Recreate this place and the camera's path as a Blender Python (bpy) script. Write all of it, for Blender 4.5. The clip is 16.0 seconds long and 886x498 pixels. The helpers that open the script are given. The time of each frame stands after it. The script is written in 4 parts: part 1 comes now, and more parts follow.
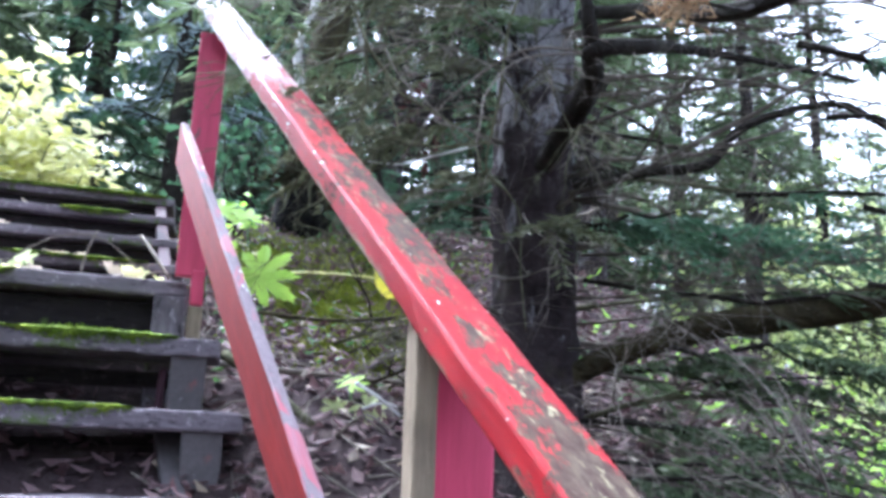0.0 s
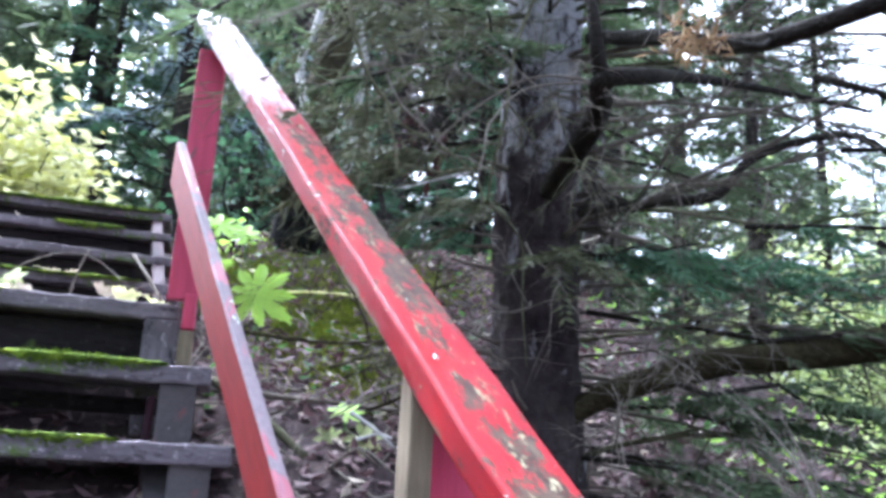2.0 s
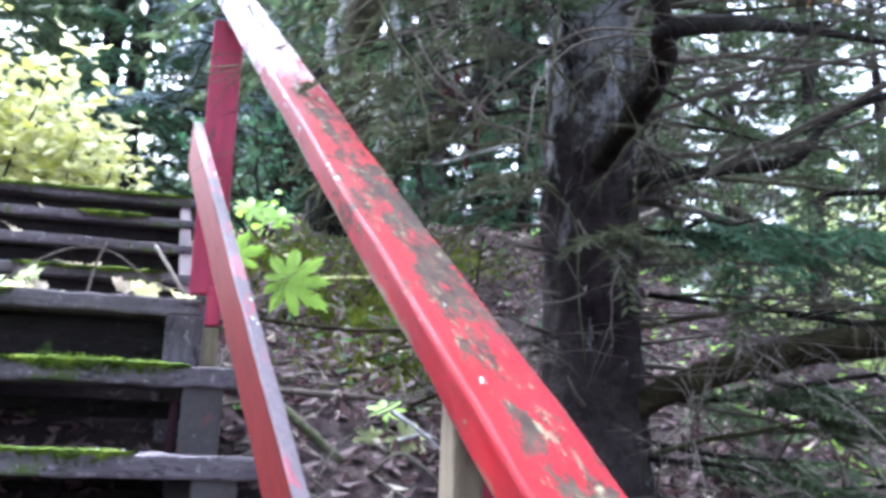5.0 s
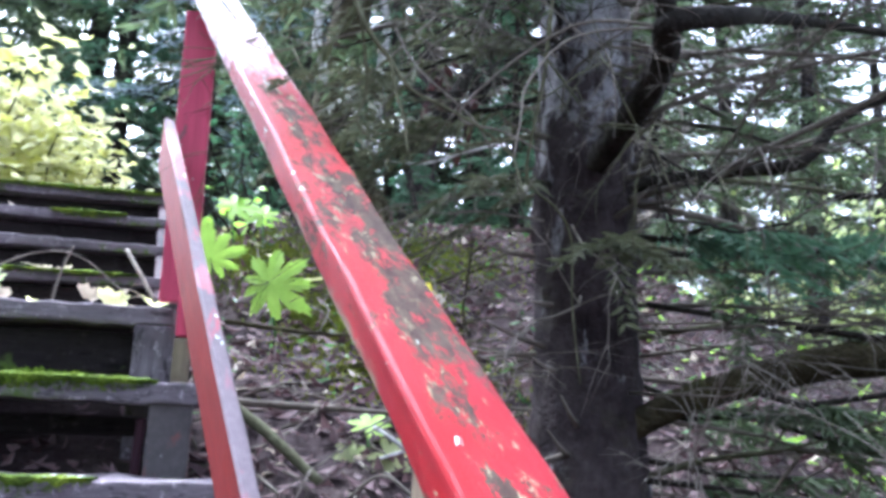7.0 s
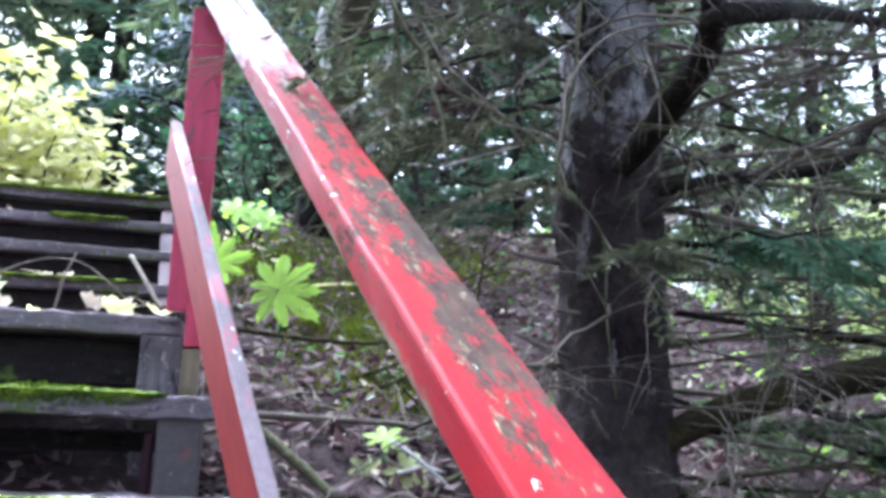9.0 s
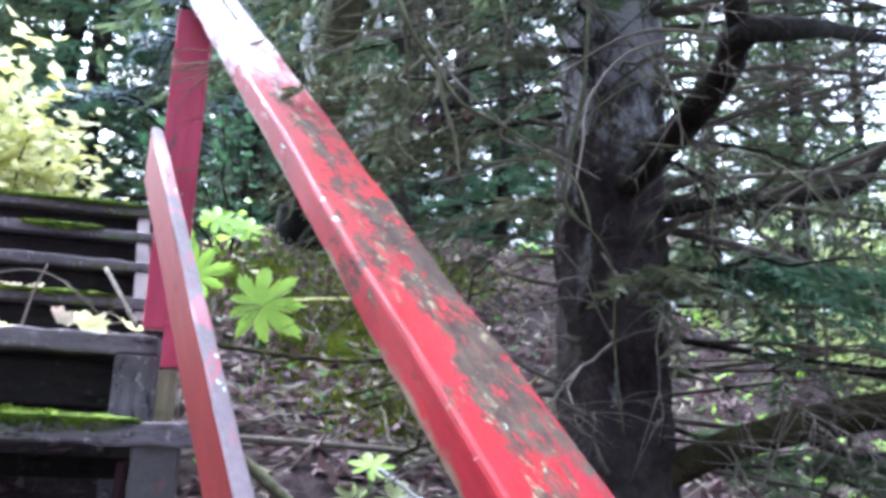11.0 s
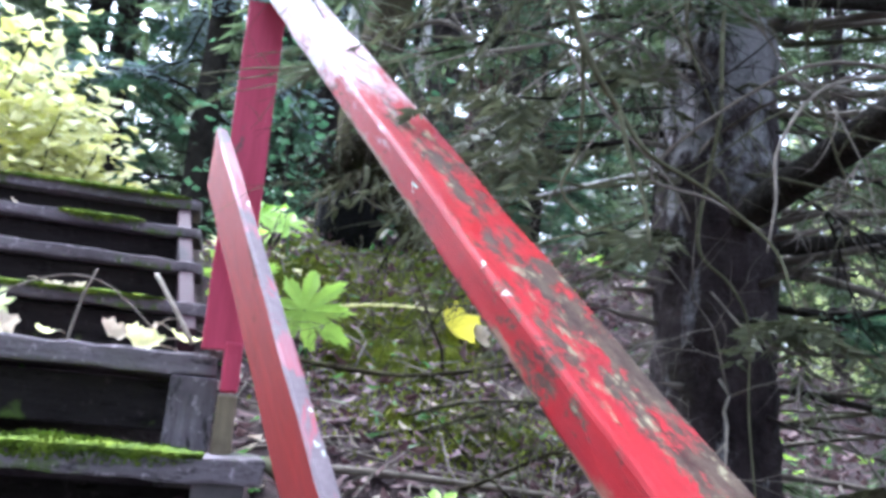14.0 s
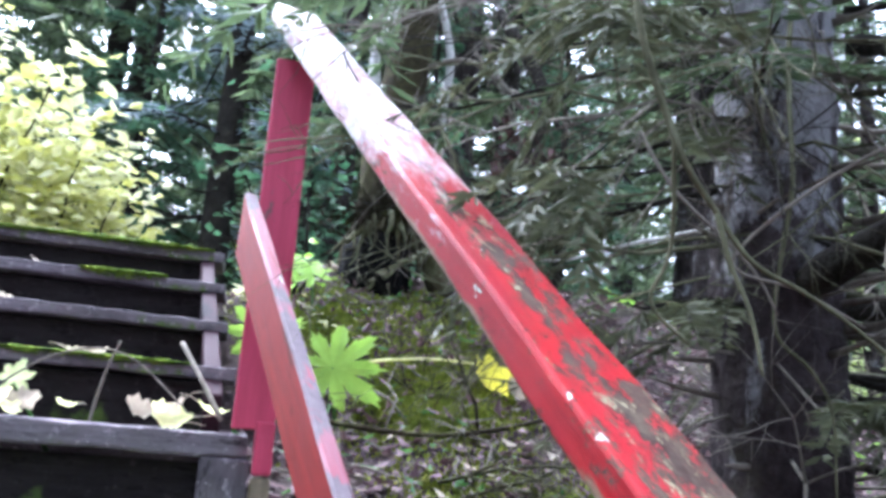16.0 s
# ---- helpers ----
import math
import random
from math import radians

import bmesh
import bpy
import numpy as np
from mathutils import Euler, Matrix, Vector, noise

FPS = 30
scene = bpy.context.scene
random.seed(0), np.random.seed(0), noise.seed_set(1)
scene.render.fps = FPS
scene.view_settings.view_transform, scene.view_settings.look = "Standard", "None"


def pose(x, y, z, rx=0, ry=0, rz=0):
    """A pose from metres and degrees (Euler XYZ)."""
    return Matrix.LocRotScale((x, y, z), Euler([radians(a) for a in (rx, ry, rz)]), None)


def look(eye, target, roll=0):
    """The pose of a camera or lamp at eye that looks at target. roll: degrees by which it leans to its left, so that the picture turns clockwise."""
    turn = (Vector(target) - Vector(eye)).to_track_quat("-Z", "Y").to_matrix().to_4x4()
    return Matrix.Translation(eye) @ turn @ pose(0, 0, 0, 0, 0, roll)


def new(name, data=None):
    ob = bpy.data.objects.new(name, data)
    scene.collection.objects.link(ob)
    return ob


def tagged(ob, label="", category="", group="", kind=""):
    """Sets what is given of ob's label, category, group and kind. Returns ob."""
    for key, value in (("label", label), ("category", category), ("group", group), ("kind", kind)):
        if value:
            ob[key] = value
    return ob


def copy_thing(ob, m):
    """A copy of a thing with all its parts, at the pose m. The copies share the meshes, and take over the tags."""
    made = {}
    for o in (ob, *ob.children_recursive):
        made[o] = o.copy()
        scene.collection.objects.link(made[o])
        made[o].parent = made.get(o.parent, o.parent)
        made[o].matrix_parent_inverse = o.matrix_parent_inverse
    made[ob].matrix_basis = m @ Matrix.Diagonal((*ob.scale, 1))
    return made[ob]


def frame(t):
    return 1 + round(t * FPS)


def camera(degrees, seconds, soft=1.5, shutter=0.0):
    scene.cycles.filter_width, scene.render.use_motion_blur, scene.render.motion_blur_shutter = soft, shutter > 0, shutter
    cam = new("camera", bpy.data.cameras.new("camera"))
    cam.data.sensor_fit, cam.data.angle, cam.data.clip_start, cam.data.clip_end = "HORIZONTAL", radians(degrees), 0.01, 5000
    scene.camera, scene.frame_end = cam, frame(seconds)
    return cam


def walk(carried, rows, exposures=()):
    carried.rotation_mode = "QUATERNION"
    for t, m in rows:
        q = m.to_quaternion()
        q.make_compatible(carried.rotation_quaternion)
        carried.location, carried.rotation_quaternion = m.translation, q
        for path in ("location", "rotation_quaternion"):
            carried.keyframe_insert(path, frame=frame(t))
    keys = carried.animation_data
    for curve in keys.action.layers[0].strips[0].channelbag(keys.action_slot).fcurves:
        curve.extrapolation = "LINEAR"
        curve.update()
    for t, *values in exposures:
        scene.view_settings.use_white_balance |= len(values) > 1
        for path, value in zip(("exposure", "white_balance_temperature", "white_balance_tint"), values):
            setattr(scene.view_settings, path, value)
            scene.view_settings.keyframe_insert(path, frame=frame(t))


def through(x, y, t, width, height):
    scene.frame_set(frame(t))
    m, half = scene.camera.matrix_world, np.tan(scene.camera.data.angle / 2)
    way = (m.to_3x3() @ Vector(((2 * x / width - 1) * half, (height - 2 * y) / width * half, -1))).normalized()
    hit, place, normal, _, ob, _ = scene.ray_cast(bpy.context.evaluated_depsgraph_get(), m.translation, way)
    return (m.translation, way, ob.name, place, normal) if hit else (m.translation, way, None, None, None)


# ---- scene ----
cam = camera(55.1, 16.0, soft=3.6, shutter=0.5)
PATH = [
    (0, (0.305, 0.125, 1.263), (0.798, 2.0, 1.755), 2.2),
    (0.5, (0.305, 0.155, 1.289), (0.769, 2.033, 1.796), 2.6),
    (1, (0.304, 0.152, 1.302), (0.769, 2.03, 1.811), 2.5),
    (1.5, (0.315, 0.172, 1.328), (0.78, 2.046, 1.849), 3.1),
    (2, (0.321, 0.179, 1.331), (0.808, 2.049, 1.846), 3.3),
    (2.5, (0.32, 0.193, 1.351), (0.814, 2.058, 1.877), 3.0),
    (3, (0.321, 0.214, 1.358), (0.799, 2.084, 1.878), 2.9),
    (3.5, (0.318, 0.244, 1.37), (0.781, 2.118, 1.897), 3.7),
    (4, (0.315, 0.282, 1.371), (0.776, 2.167, 1.855), 3.3),
    (4.2, (0.322, 0.33, 1.373), (0.745, 2.227, 1.846), 2.9),
    (6.3, (0.429, 0.463, 1.482), (0.829, 2.373, 1.917), 1.6),
    (6.5, (0.415, 0.52, 1.475), (0.85, 2.416, 1.939), 2.0),
    (7, (0.42, 0.515, 1.483), (0.831, 2.424, 1.913), 2.1),
    (7.5, (0.413, 0.527, 1.493), (0.818, 2.441, 1.909), 2.8),
    (8, (0.402, 0.545, 1.488), (0.796, 2.462, 1.899), 2.3),
    (8.5, (0.393, 0.579, 1.502), (0.788, 2.494, 1.921), 2.6),
    (9, (0.378, 0.609, 1.512), (0.799, 2.515, 1.945), 1.9),
    (9.2, (0.379, 0.634, 1.525), (0.804, 2.535, 1.978), 2.3),
    (11.3, (0.343, 0.736, 1.57), (0.829, 2.622, 2.028), 2.9),
    (11.5, (0.333, 0.761, 1.582), (0.822, 2.643, 2.048), 3.4),
    (12, (0.312, 0.782, 1.604), (0.846, 2.654, 2.066), 3.0),
    (12.5, (0.286, 0.828, 1.624), (0.836, 2.691, 2.099), 4.0),
    (13, (0.26, 0.859, 1.639), (0.776, 2.736, 2.1), 4.4),
    (13.5, (0.233, 0.88, 1.652), (0.694, 2.779, 2.079), 5.5),
    (14, (0.216, 0.892, 1.676), (0.674, 2.795, 2.09), 5.3),
    (14.5, (0.191, 0.898, 1.698), (0.636, 2.804, 2.11), 4.4),
    (15, (0.17, 0.909, 1.717), (0.596, 2.82, 2.125), 4.2),
    (15.5, (0.166, 0.939, 1.753), (0.58, 2.84, 2.219), 4.5),
    (16, (0.175, 0.988, 1.784), (0.589, 2.888, 2.252), 4.6),
]
walk(cam, [(t, look(eye, target, roll)) for t, eye, target, roll in PATH], exposures=[(0.0, 3.24, 5150, 14), (16.0, 3.24, 5150, 14)])

# ---- world, sun, light ----
world = bpy.data.worlds.new("sky")
scene.world = world
world.use_nodes = True
wn = world.node_tree.nodes
sky = wn.new("ShaderNodeTexSky")
sky.sky_type = "NISHITA"
sky.sun_disc = False
sky.sun_elevation = radians(58)
sky.sun_rotation = radians(-29)
sky.air_density, sky.dust_density, sky.ozone_density = 0.9, 9.0, 0.6
wn["Background"].inputs["Strength"].default_value = 0.15
haze = wn.new("ShaderNodeHueSaturation")  # thin high cloud: a paler sky
haze.inputs["Saturation"].default_value = 0.25
world.node_tree.links.new(sky.outputs["Color"], haze.inputs["Color"])
world.node_tree.links.new(haze.outputs["Color"], wn["Background"].inputs["Color"])
sun = new("sun", bpy.data.lights.new("sun", "SUN"))
sun.data.energy, sun.data.angle, sun.data.color = 1.1, radians(14), (1.0, 0.95, 0.86)
sun.matrix_world = look((0, 0, 0), (0.26, -0.46, -0.85))


# ---- materials ----
def shader(name, rough=0.7, metal=0.0, spec=0.5):
    m = bpy.data.materials.new(name)
    m.use_nodes = True
    nt = m.node_tree
    b = nt.nodes["Principled BSDF"]
    b.inputs["Roughness"].default_value = rough
    b.inputs["Metallic"].default_value = metal
    b.inputs["Specular IOR Level"].default_value = spec
    return m, nt, b


def node(nt, kind, **inputs):
    n = nt.nodes.new(kind)
    for k, v in inputs.items():
        n.inputs[k.replace("_", " ")].default_value = v
    return n


def ramp(nt, src, stops, interp="LINEAR"):
    r = nt.nodes.new("ShaderNodeValToRGB")
    r.color_ramp.interpolation = interp
    els = r.color_ramp.elements
    while len(els) < len(stops):
        els.new(0.5)
    for e, (p, c) in zip(els, stops):
        e.position = p
        e.color = (*c, 1) if len(c) == 3 else c
    nt.links.new(src, r.inputs["Fac"])
    return r.outputs["Color"]


def noise_tex(nt, scale, detail=4.0, rough=0.6, stretch=None, distort=0.0):
    n = node(nt, "ShaderNodeTexNoise", Scale=scale, Detail=detail, Roughness=rough, Distortion=distort)
    tc = nt.nodes.new("ShaderNodeTexCoord")
    mp = nt.nodes.new("ShaderNodeMapping")
    if stretch:
        mp.inputs["Scale"].default_value = stretch
    nt.links.new(tc.outputs["Object"], mp.inputs["Vector"])
    nt.links.new(mp.outputs["Vector"], n.inputs["Vector"])
    return n.outputs["Fac"]


def mix(nt, fac, a, b):
    m = nt.nodes.new("ShaderNodeMix")
    m.data_type = "RGBA"
    ins = [s for s in m.inputs if s.enabled]
    for s, v in zip(ins, (fac, a, b)):
        if isinstance(v, bpy.types.NodeSocket):
            nt.links.new(v, s)
        else:
            s.default_value = v if isinstance(v, (int, float)) else (*v, 1)
    return [s for s in m.outputs if s.enabled][0]


def bump(nt, b, height, strength=0.4, dist=0.01):
    n = node(nt, "ShaderNodeBump", Strength=strength, Distance=dist)
    nt.links.new(height, n.inputs["Height"])
    nt.links.new(n.outputs["Normal"], b.inputs["Normal"])


def painted_wood(name, paint, paint2, bare, wear, rough=0.35, lichen=0.66, spec=0.35):
    """Old paint: two tones, streaked along the grain, worn to bare grey wood, with pale lichen."""
    m, nt, b = shader(name, rough, spec=spec)
    grain = noise_tex(nt, 9, 6, 0.7, (0.6, 6, 6))
    big = noise_tex(nt, 5.5, 5, 0.65, (0.55, 1.3, 1.3), 0.6)
    base = mix(nt, ramp(nt, grain, [(0.35, (0, 0, 0)), (0.7, (1, 1, 1))]), paint, paint2)
    worn = ramp(nt, big, [(wear, (0, 0, 0)), (wear + 0.035, (1, 1, 1))])
    barec = mix(nt, noise_tex(nt, 60, 3), bare, tuple(c * 0.45 for c in bare))
    col = mix(nt, worn, base, barec)
    spots = ramp(nt, noise_tex(nt, 26, 3, 0.5, (0.6, 1, 1)), [(lichen, (0, 0, 0)), (lichen + 0.02, (1, 1, 1))])
    col = mix(nt, spots, col, (0.42, 0.47, 0.42))
    nt.links.new(col, b.inputs["Base Color"])
    rg = mix(nt, worn, (rough,) * 3, (0.85,) * 3)
    nt.links.new(rg, b.inputs["Roughness"])
    bump(nt, b, mix(nt, worn, grain, noise_tex(nt, 80, 4)), 0.35, 0.004)
    return m


def weathered(name, a, c, moss=None, rough=0.8):
    """Bare weathered wood, streaked and stained; moss: the level over which green growth shows."""
    m, nt, b = shader(name, rough, spec=0.12)
    grain = noise_tex(nt, 7, 8, 0.7, (0.8, 9, 9))
    stain = noise_tex(nt, 3.5, 4)
    col = mix(nt, ramp(nt, grain, [(0.3, (0, 0, 0)), (0.72, (1, 1, 1))]), a, c)
    col = mix(nt, ramp(nt, stain, [(0.5, (0, 0, 0)), (0.75, (1, 1, 1))]), col, tuple(v * 0.35 for v in a))
    if moss:
        g = ramp(nt, noise_tex(nt, 6, 5, 0.6), [(moss, (0, 0, 0)), (moss + 0.08, (1, 1, 1))])
        col = mix(nt, g, col, (0.075, 0.11, 0.025))
    if moss:
        crust = ramp(nt, noise_tex(nt, 38, 6, 0.75), [(0.58, (0, 0, 0)), (0.63, (0.85, 0.85, 0.85))])
        col = mix(nt, crust, col, tuple(min(0.5, v * 1.7) for v in a))
        rot = ramp(nt, noise_tex(nt, 22, 7, 0.78, (0.5, 2, 2)), [(0.55, (0, 0, 0)), (0.62, (0.85, 0.85, 0.85))])
        col = mix(nt, rot, col, tuple(v * 0.12 for v in a))
    nt.links.new(col, b.inputs["Base Color"])
    bump(nt, b, mix(nt, 0.5, grain, noise_tex(nt, 55, 6, 0.7)), 0.9, 0.01)
    return m


def mottled(name, stops, scale, rough=0.85, strength=0.5, dist=0.01, stretch=None, fine=60):
    m, nt, b = shader(name, rough, spec=0.12)
    n = noise_tex(nt, scale, 8, 0.68, stretch)
    f = noise_tex(nt, fine, 4, 0.6, stretch)
    col = ramp(nt, n, stops)
    col = mix(nt, ramp(nt, f, [(0.35, (0, 0, 0)), (0.75, (0.7, 0.7, 0.7))]), col, stops[0][1])
    nt.links.new(col, b.inputs["Base Color"])
    bump(nt, b, f, strength, dist)
    return m


def leafy(name, a, c, through=0.5, rough=0.45):
    """Leaves that let some light through, each one of a slightly different tone."""
    m, nt, b = shader(name, rough, spec=0.35)
    g = nt.nodes.new("ShaderNodeNewGeometry")
    col = mix(nt, g.outputs["Random Per Island"], a, c)
    col = mix(nt, ramp(nt, noise_tex(nt, 14, 3), [(0.4, (0, 0, 0)), (0.75, (0.5, 0.5, 0.5))]), col, tuple(v * 0.5 for v in a))
    nt.links.new(col, b.inputs["Base Color"])
    tr = nt.nodes.new("ShaderNodeBsdfTranslucent")
    nt.links.new(col, tr.inputs["Color"])
    ms = nt.nodes.new("ShaderNodeMixShader")
    ms.inputs[0].default_value = through
    nt.links.new(b.outputs[0], ms.inputs[1])
    nt.links.new(tr.outputs[0], ms.inputs[2])
    nt.links.new(ms.outputs[0], nt.nodes["Material Output"].inputs["Surface"])
    return m


def worn_rail(name):
    """The handrail's top: red paint with flecked bare patches and lichen; at its upper end pale crust and painted sky
    glare.
    """
    m, nt, b = shader(name, 0.42, spec=0.14)
    tc = nt.nodes.new("ShaderNodeTexCoord")
    sep = nt.nodes.new("ShaderNodeSeparateXYZ")
    nt.links.new(tc.outputs["Object"], sep.inputs[0])
    grain = noise_tex(nt, 10, 7, 0.72, (0.5, 7, 7))
    paint = mix(nt, ramp(nt, grain, [(0.35, (0, 0, 0)), (0.7, (1, 1, 1))]), (0.35, 0.0085, 0.012), (0.22, 0.008, 0.014))
    rub = ramp(nt, noise_tex(nt, 4.5, 4, 0.6, (0.6, 1.2, 1.2)), [(0.42, (0, 0, 0)), (0.66, (1, 1, 1))])
    paint = mix(nt, rub, paint, (0.22, 0.013, 0.023))
    patch = noise_tex(nt, 34, 9, 0.82, (0.5, 1.0, 1.0), 0.15)
    drift = noise_tex(nt, 3.0, 3, 0.55, (0.7, 2.6, 2.6))
    mid = nt.nodes.new("ShaderNodeMath")  # more wear along the middle of the board
    mid.operation = "ABSOLUTE"
    nt.links.new(sep.outputs[1], mid.inputs[0])
    sub = nt.nodes.new("ShaderNodeMath")
    sub.operation = "MULTIPLY_ADD"
    nt.links.new(mid.outputs[0], sub.inputs[0])
    sub.inputs[1].default_value = -2.4
    nt.links.new(patch, sub.inputs[2])
    add = nt.nodes.new("ShaderNodeMath")
    add.operation = "MULTIPLY_ADD"
    nt.links.new(drift, add.inputs[0])
    add.inputs[1].default_value = 0.8
    nt.links.new(sub.outputs[0], add.inputs[2])
    worn = ramp(nt, add.outputs[0], [(0.84, (0, 0, 0)), (0.88, (0.92, 0.92, 0.92))])
    grime = ramp(nt, noise_tex(nt, 6, 6, 0.75, (0.6, 1.5, 1.5)), [(0.42, (0, 0, 0)), (0.66, (0.55, 0.55, 0.55))])
    paint = mix(nt, grime, paint, (0.17, 0.011, 0.014))
    bare = mix(nt, ramp(nt, noise_tex(nt, 45, 4, 0.7, (0.5, 1, 1)), [(0.35, (0, 0, 0)), (0.65, (1, 1, 1))]), (0.018, 0.02, 0.016), (0.075, 0.072, 0.05))
    col = mix(nt, worn, paint, bare)
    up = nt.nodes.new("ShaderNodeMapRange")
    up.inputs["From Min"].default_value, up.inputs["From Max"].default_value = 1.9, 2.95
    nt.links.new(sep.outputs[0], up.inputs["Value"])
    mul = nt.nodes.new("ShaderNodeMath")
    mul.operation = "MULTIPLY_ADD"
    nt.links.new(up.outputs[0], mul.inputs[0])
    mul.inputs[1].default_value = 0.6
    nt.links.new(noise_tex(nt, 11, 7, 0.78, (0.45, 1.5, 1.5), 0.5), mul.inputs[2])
    pale_glare = ramp(nt, mul.outputs[0], [(0.68, (0, 0, 0)), (0.84, (0.75, 0.75, 0.75)), (1.0, (0.95, 0.95, 0.95))])
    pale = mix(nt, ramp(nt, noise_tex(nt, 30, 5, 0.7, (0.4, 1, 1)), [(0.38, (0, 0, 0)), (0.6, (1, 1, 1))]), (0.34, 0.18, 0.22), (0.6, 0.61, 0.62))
    col = mix(nt, pale_glare, col, pale)
    fleck = ramp(nt, noise_tex(nt, 30, 4, 0.6, (0.6, 1, 1), 0.4), [(0.715, (0, 0, 0)), (0.73, (1, 1, 1))])
    col = mix(nt, fleck, col, (0.46, 0.56, 0.5))
    dots = ramp(nt, noise_tex(nt, 60, 5, 0.65, (0.45, 1, 1)), [(0.56, (0, 0, 0)), (0.61, (0.9, 0.9, 0.9))])
    clump = ramp(nt, sub.outputs[0], [(0.44, (0, 0, 0)), (0.52, (1, 1, 1))])
    col = mix(nt, mix(nt, clump, (0, 0, 0), dots), col, mix(nt, noise_tex(nt, 20, 3), (0.16, 0.15, 0.09), (0.4, 0.36, 0.22)))
    low = nt.nodes.new("ShaderNodeMath")
    low.operation = "MULTIPLY_ADD"
    low.inputs[1].default_value = -9.0
    nt.links.new(sep.outputs[2], low.inputs[0])
    nt.links.new(noise_tex(nt, 7, 6, 0.7, (0.35, 1, 1)), low.inputs[2])
    rubbed = ramp(nt, low.outputs[0], [(0.63, (0, 0, 0)), (0.7, (0.9, 0.9, 0.9))])
    col = mix(nt, rubbed, col, mix(nt, noise_tex(nt, 14, 5, 0.7, (0.3, 4, 4)), (0.09, 0.065, 0.045), (0.28, 0.22, 0.14)))
    nt.links.new(col, b.inputs["Base Color"])
    nt.links.new(mix(nt, worn, (0.52,) * 3, (0.88,) * 3), b.inputs["Roughness"])
    bump(nt, b, mix(nt, worn, grain, noise_tex(nt, 70, 4)), 0.45, 0.004)
    return m


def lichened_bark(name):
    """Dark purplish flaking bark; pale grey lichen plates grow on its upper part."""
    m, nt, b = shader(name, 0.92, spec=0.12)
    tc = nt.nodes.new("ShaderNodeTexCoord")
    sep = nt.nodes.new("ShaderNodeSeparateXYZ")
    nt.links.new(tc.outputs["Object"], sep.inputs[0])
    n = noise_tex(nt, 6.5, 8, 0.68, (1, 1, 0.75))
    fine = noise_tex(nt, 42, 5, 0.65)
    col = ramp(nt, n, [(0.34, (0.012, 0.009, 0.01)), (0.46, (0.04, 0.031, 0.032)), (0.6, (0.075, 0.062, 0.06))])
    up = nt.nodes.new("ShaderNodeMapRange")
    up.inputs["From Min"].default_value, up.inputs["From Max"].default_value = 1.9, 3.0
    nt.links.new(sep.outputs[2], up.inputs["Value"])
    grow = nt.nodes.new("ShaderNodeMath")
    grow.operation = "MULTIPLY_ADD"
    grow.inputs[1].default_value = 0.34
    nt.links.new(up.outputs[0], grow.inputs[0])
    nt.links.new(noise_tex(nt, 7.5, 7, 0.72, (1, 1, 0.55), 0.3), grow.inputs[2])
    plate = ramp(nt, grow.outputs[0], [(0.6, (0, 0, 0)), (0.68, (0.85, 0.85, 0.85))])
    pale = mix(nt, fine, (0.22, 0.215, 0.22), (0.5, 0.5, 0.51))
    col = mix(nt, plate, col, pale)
    moss = ramp(nt, noise_tex(nt, 4.2, 6, 0.7), [(0.56, (0, 0, 0)), (0.68, (0.6, 0.6, 0.6))])
    col = mix(nt, moss, col, (0.065, 0.062, 0.03))
    col = mix(nt, ramp(nt, fine, [(0.35, (0, 0, 0)), (0.75, (0.6, 0.6, 0.6))]), col, (0.018, 0.014, 0.014))
    nt.links.new(col, b.inputs["Base Color"])
    bump(nt, b, fine, 1.0, 0.02)
    return m


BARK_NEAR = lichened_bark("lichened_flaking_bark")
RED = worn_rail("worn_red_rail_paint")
RED_DULL = painted_wood("dull_red_paint", (0.21, 0.014, 0.012), (0.13, 0.013, 0.013), (0.16, 0.06, 0.055), 0.66, 0.55, 0.74, 0.25)
EDGE_MAUVE = painted_wood("worn_mauve_edge", (0.27, 0.06, 0.08), (0.22, 0.12, 0.15), (0.21, 0.17, 0.19), 0.5, 0.6, 0.7, 0.25)
PINK = painted_wood("faded_pink_red_paint", (0.55, 0.06, 0.125), (0.43, 0.04, 0.09), (0.3, 0.13, 0.14), 0.66, 0.5, 0.73)
BARE = weathered("pale_bare_wood", (0.32, 0.26, 0.18), (0.2, 0.16, 0.11))
TREAD = weathered("grey_weathered_wood", (0.21, 0.182, 0.2), (0.085, 0.073, 0.08), 0.6)
SHADE_WOOD = weathered("shade_dark_wood", (0.026, 0.021, 0.021), (0.012, 0.0095, 0.0095), 0.62)
PINKGREY = painted_wood("mostly_bare_red_stain", (0.15, 0.045, 0.045), (0.11, 0.06, 0.055), (0.1, 0.088, 0.088), 0.45, 0.75, 0.76)
SHADE_STAIN = painted_wood("shade_dark_red_stain", (0.034, 0.012, 0.018), (0.03, 0.014, 0.02), (0.04, 0.032, 0.037), 0.56, 0.7, 0.78, 0.15)
MOSS_BANK = mottled("bank_moss", [(0.34, (0.09, 0.11, 0.02)), (0.5, (0.2, 0.24, 0.03)), (0.7, (0.33, 0.37, 0.06))], 9, 0.95, 0.7, 0.01, None, 90)
MOSS = mottled("moss", [(0.34, (0.03, 0.05, 0.012)), (0.5, (0.14, 0.21, 0.02)), (0.7, (0.3, 0.38, 0.04))], 14, 0.95, 0.9, 0.01, None, 120)
SOIL = mottled("forest_floor", [(0.25, (0.018, 0.012, 0.013)), (0.45, (0.045, 0.031, 0.032)), (0.6, (0.08, 0.06, 0.055)), (0.78, (0.06, 0.075, 0.025))], 3.2, 0.92, 0.9, 0.03, None, 45)
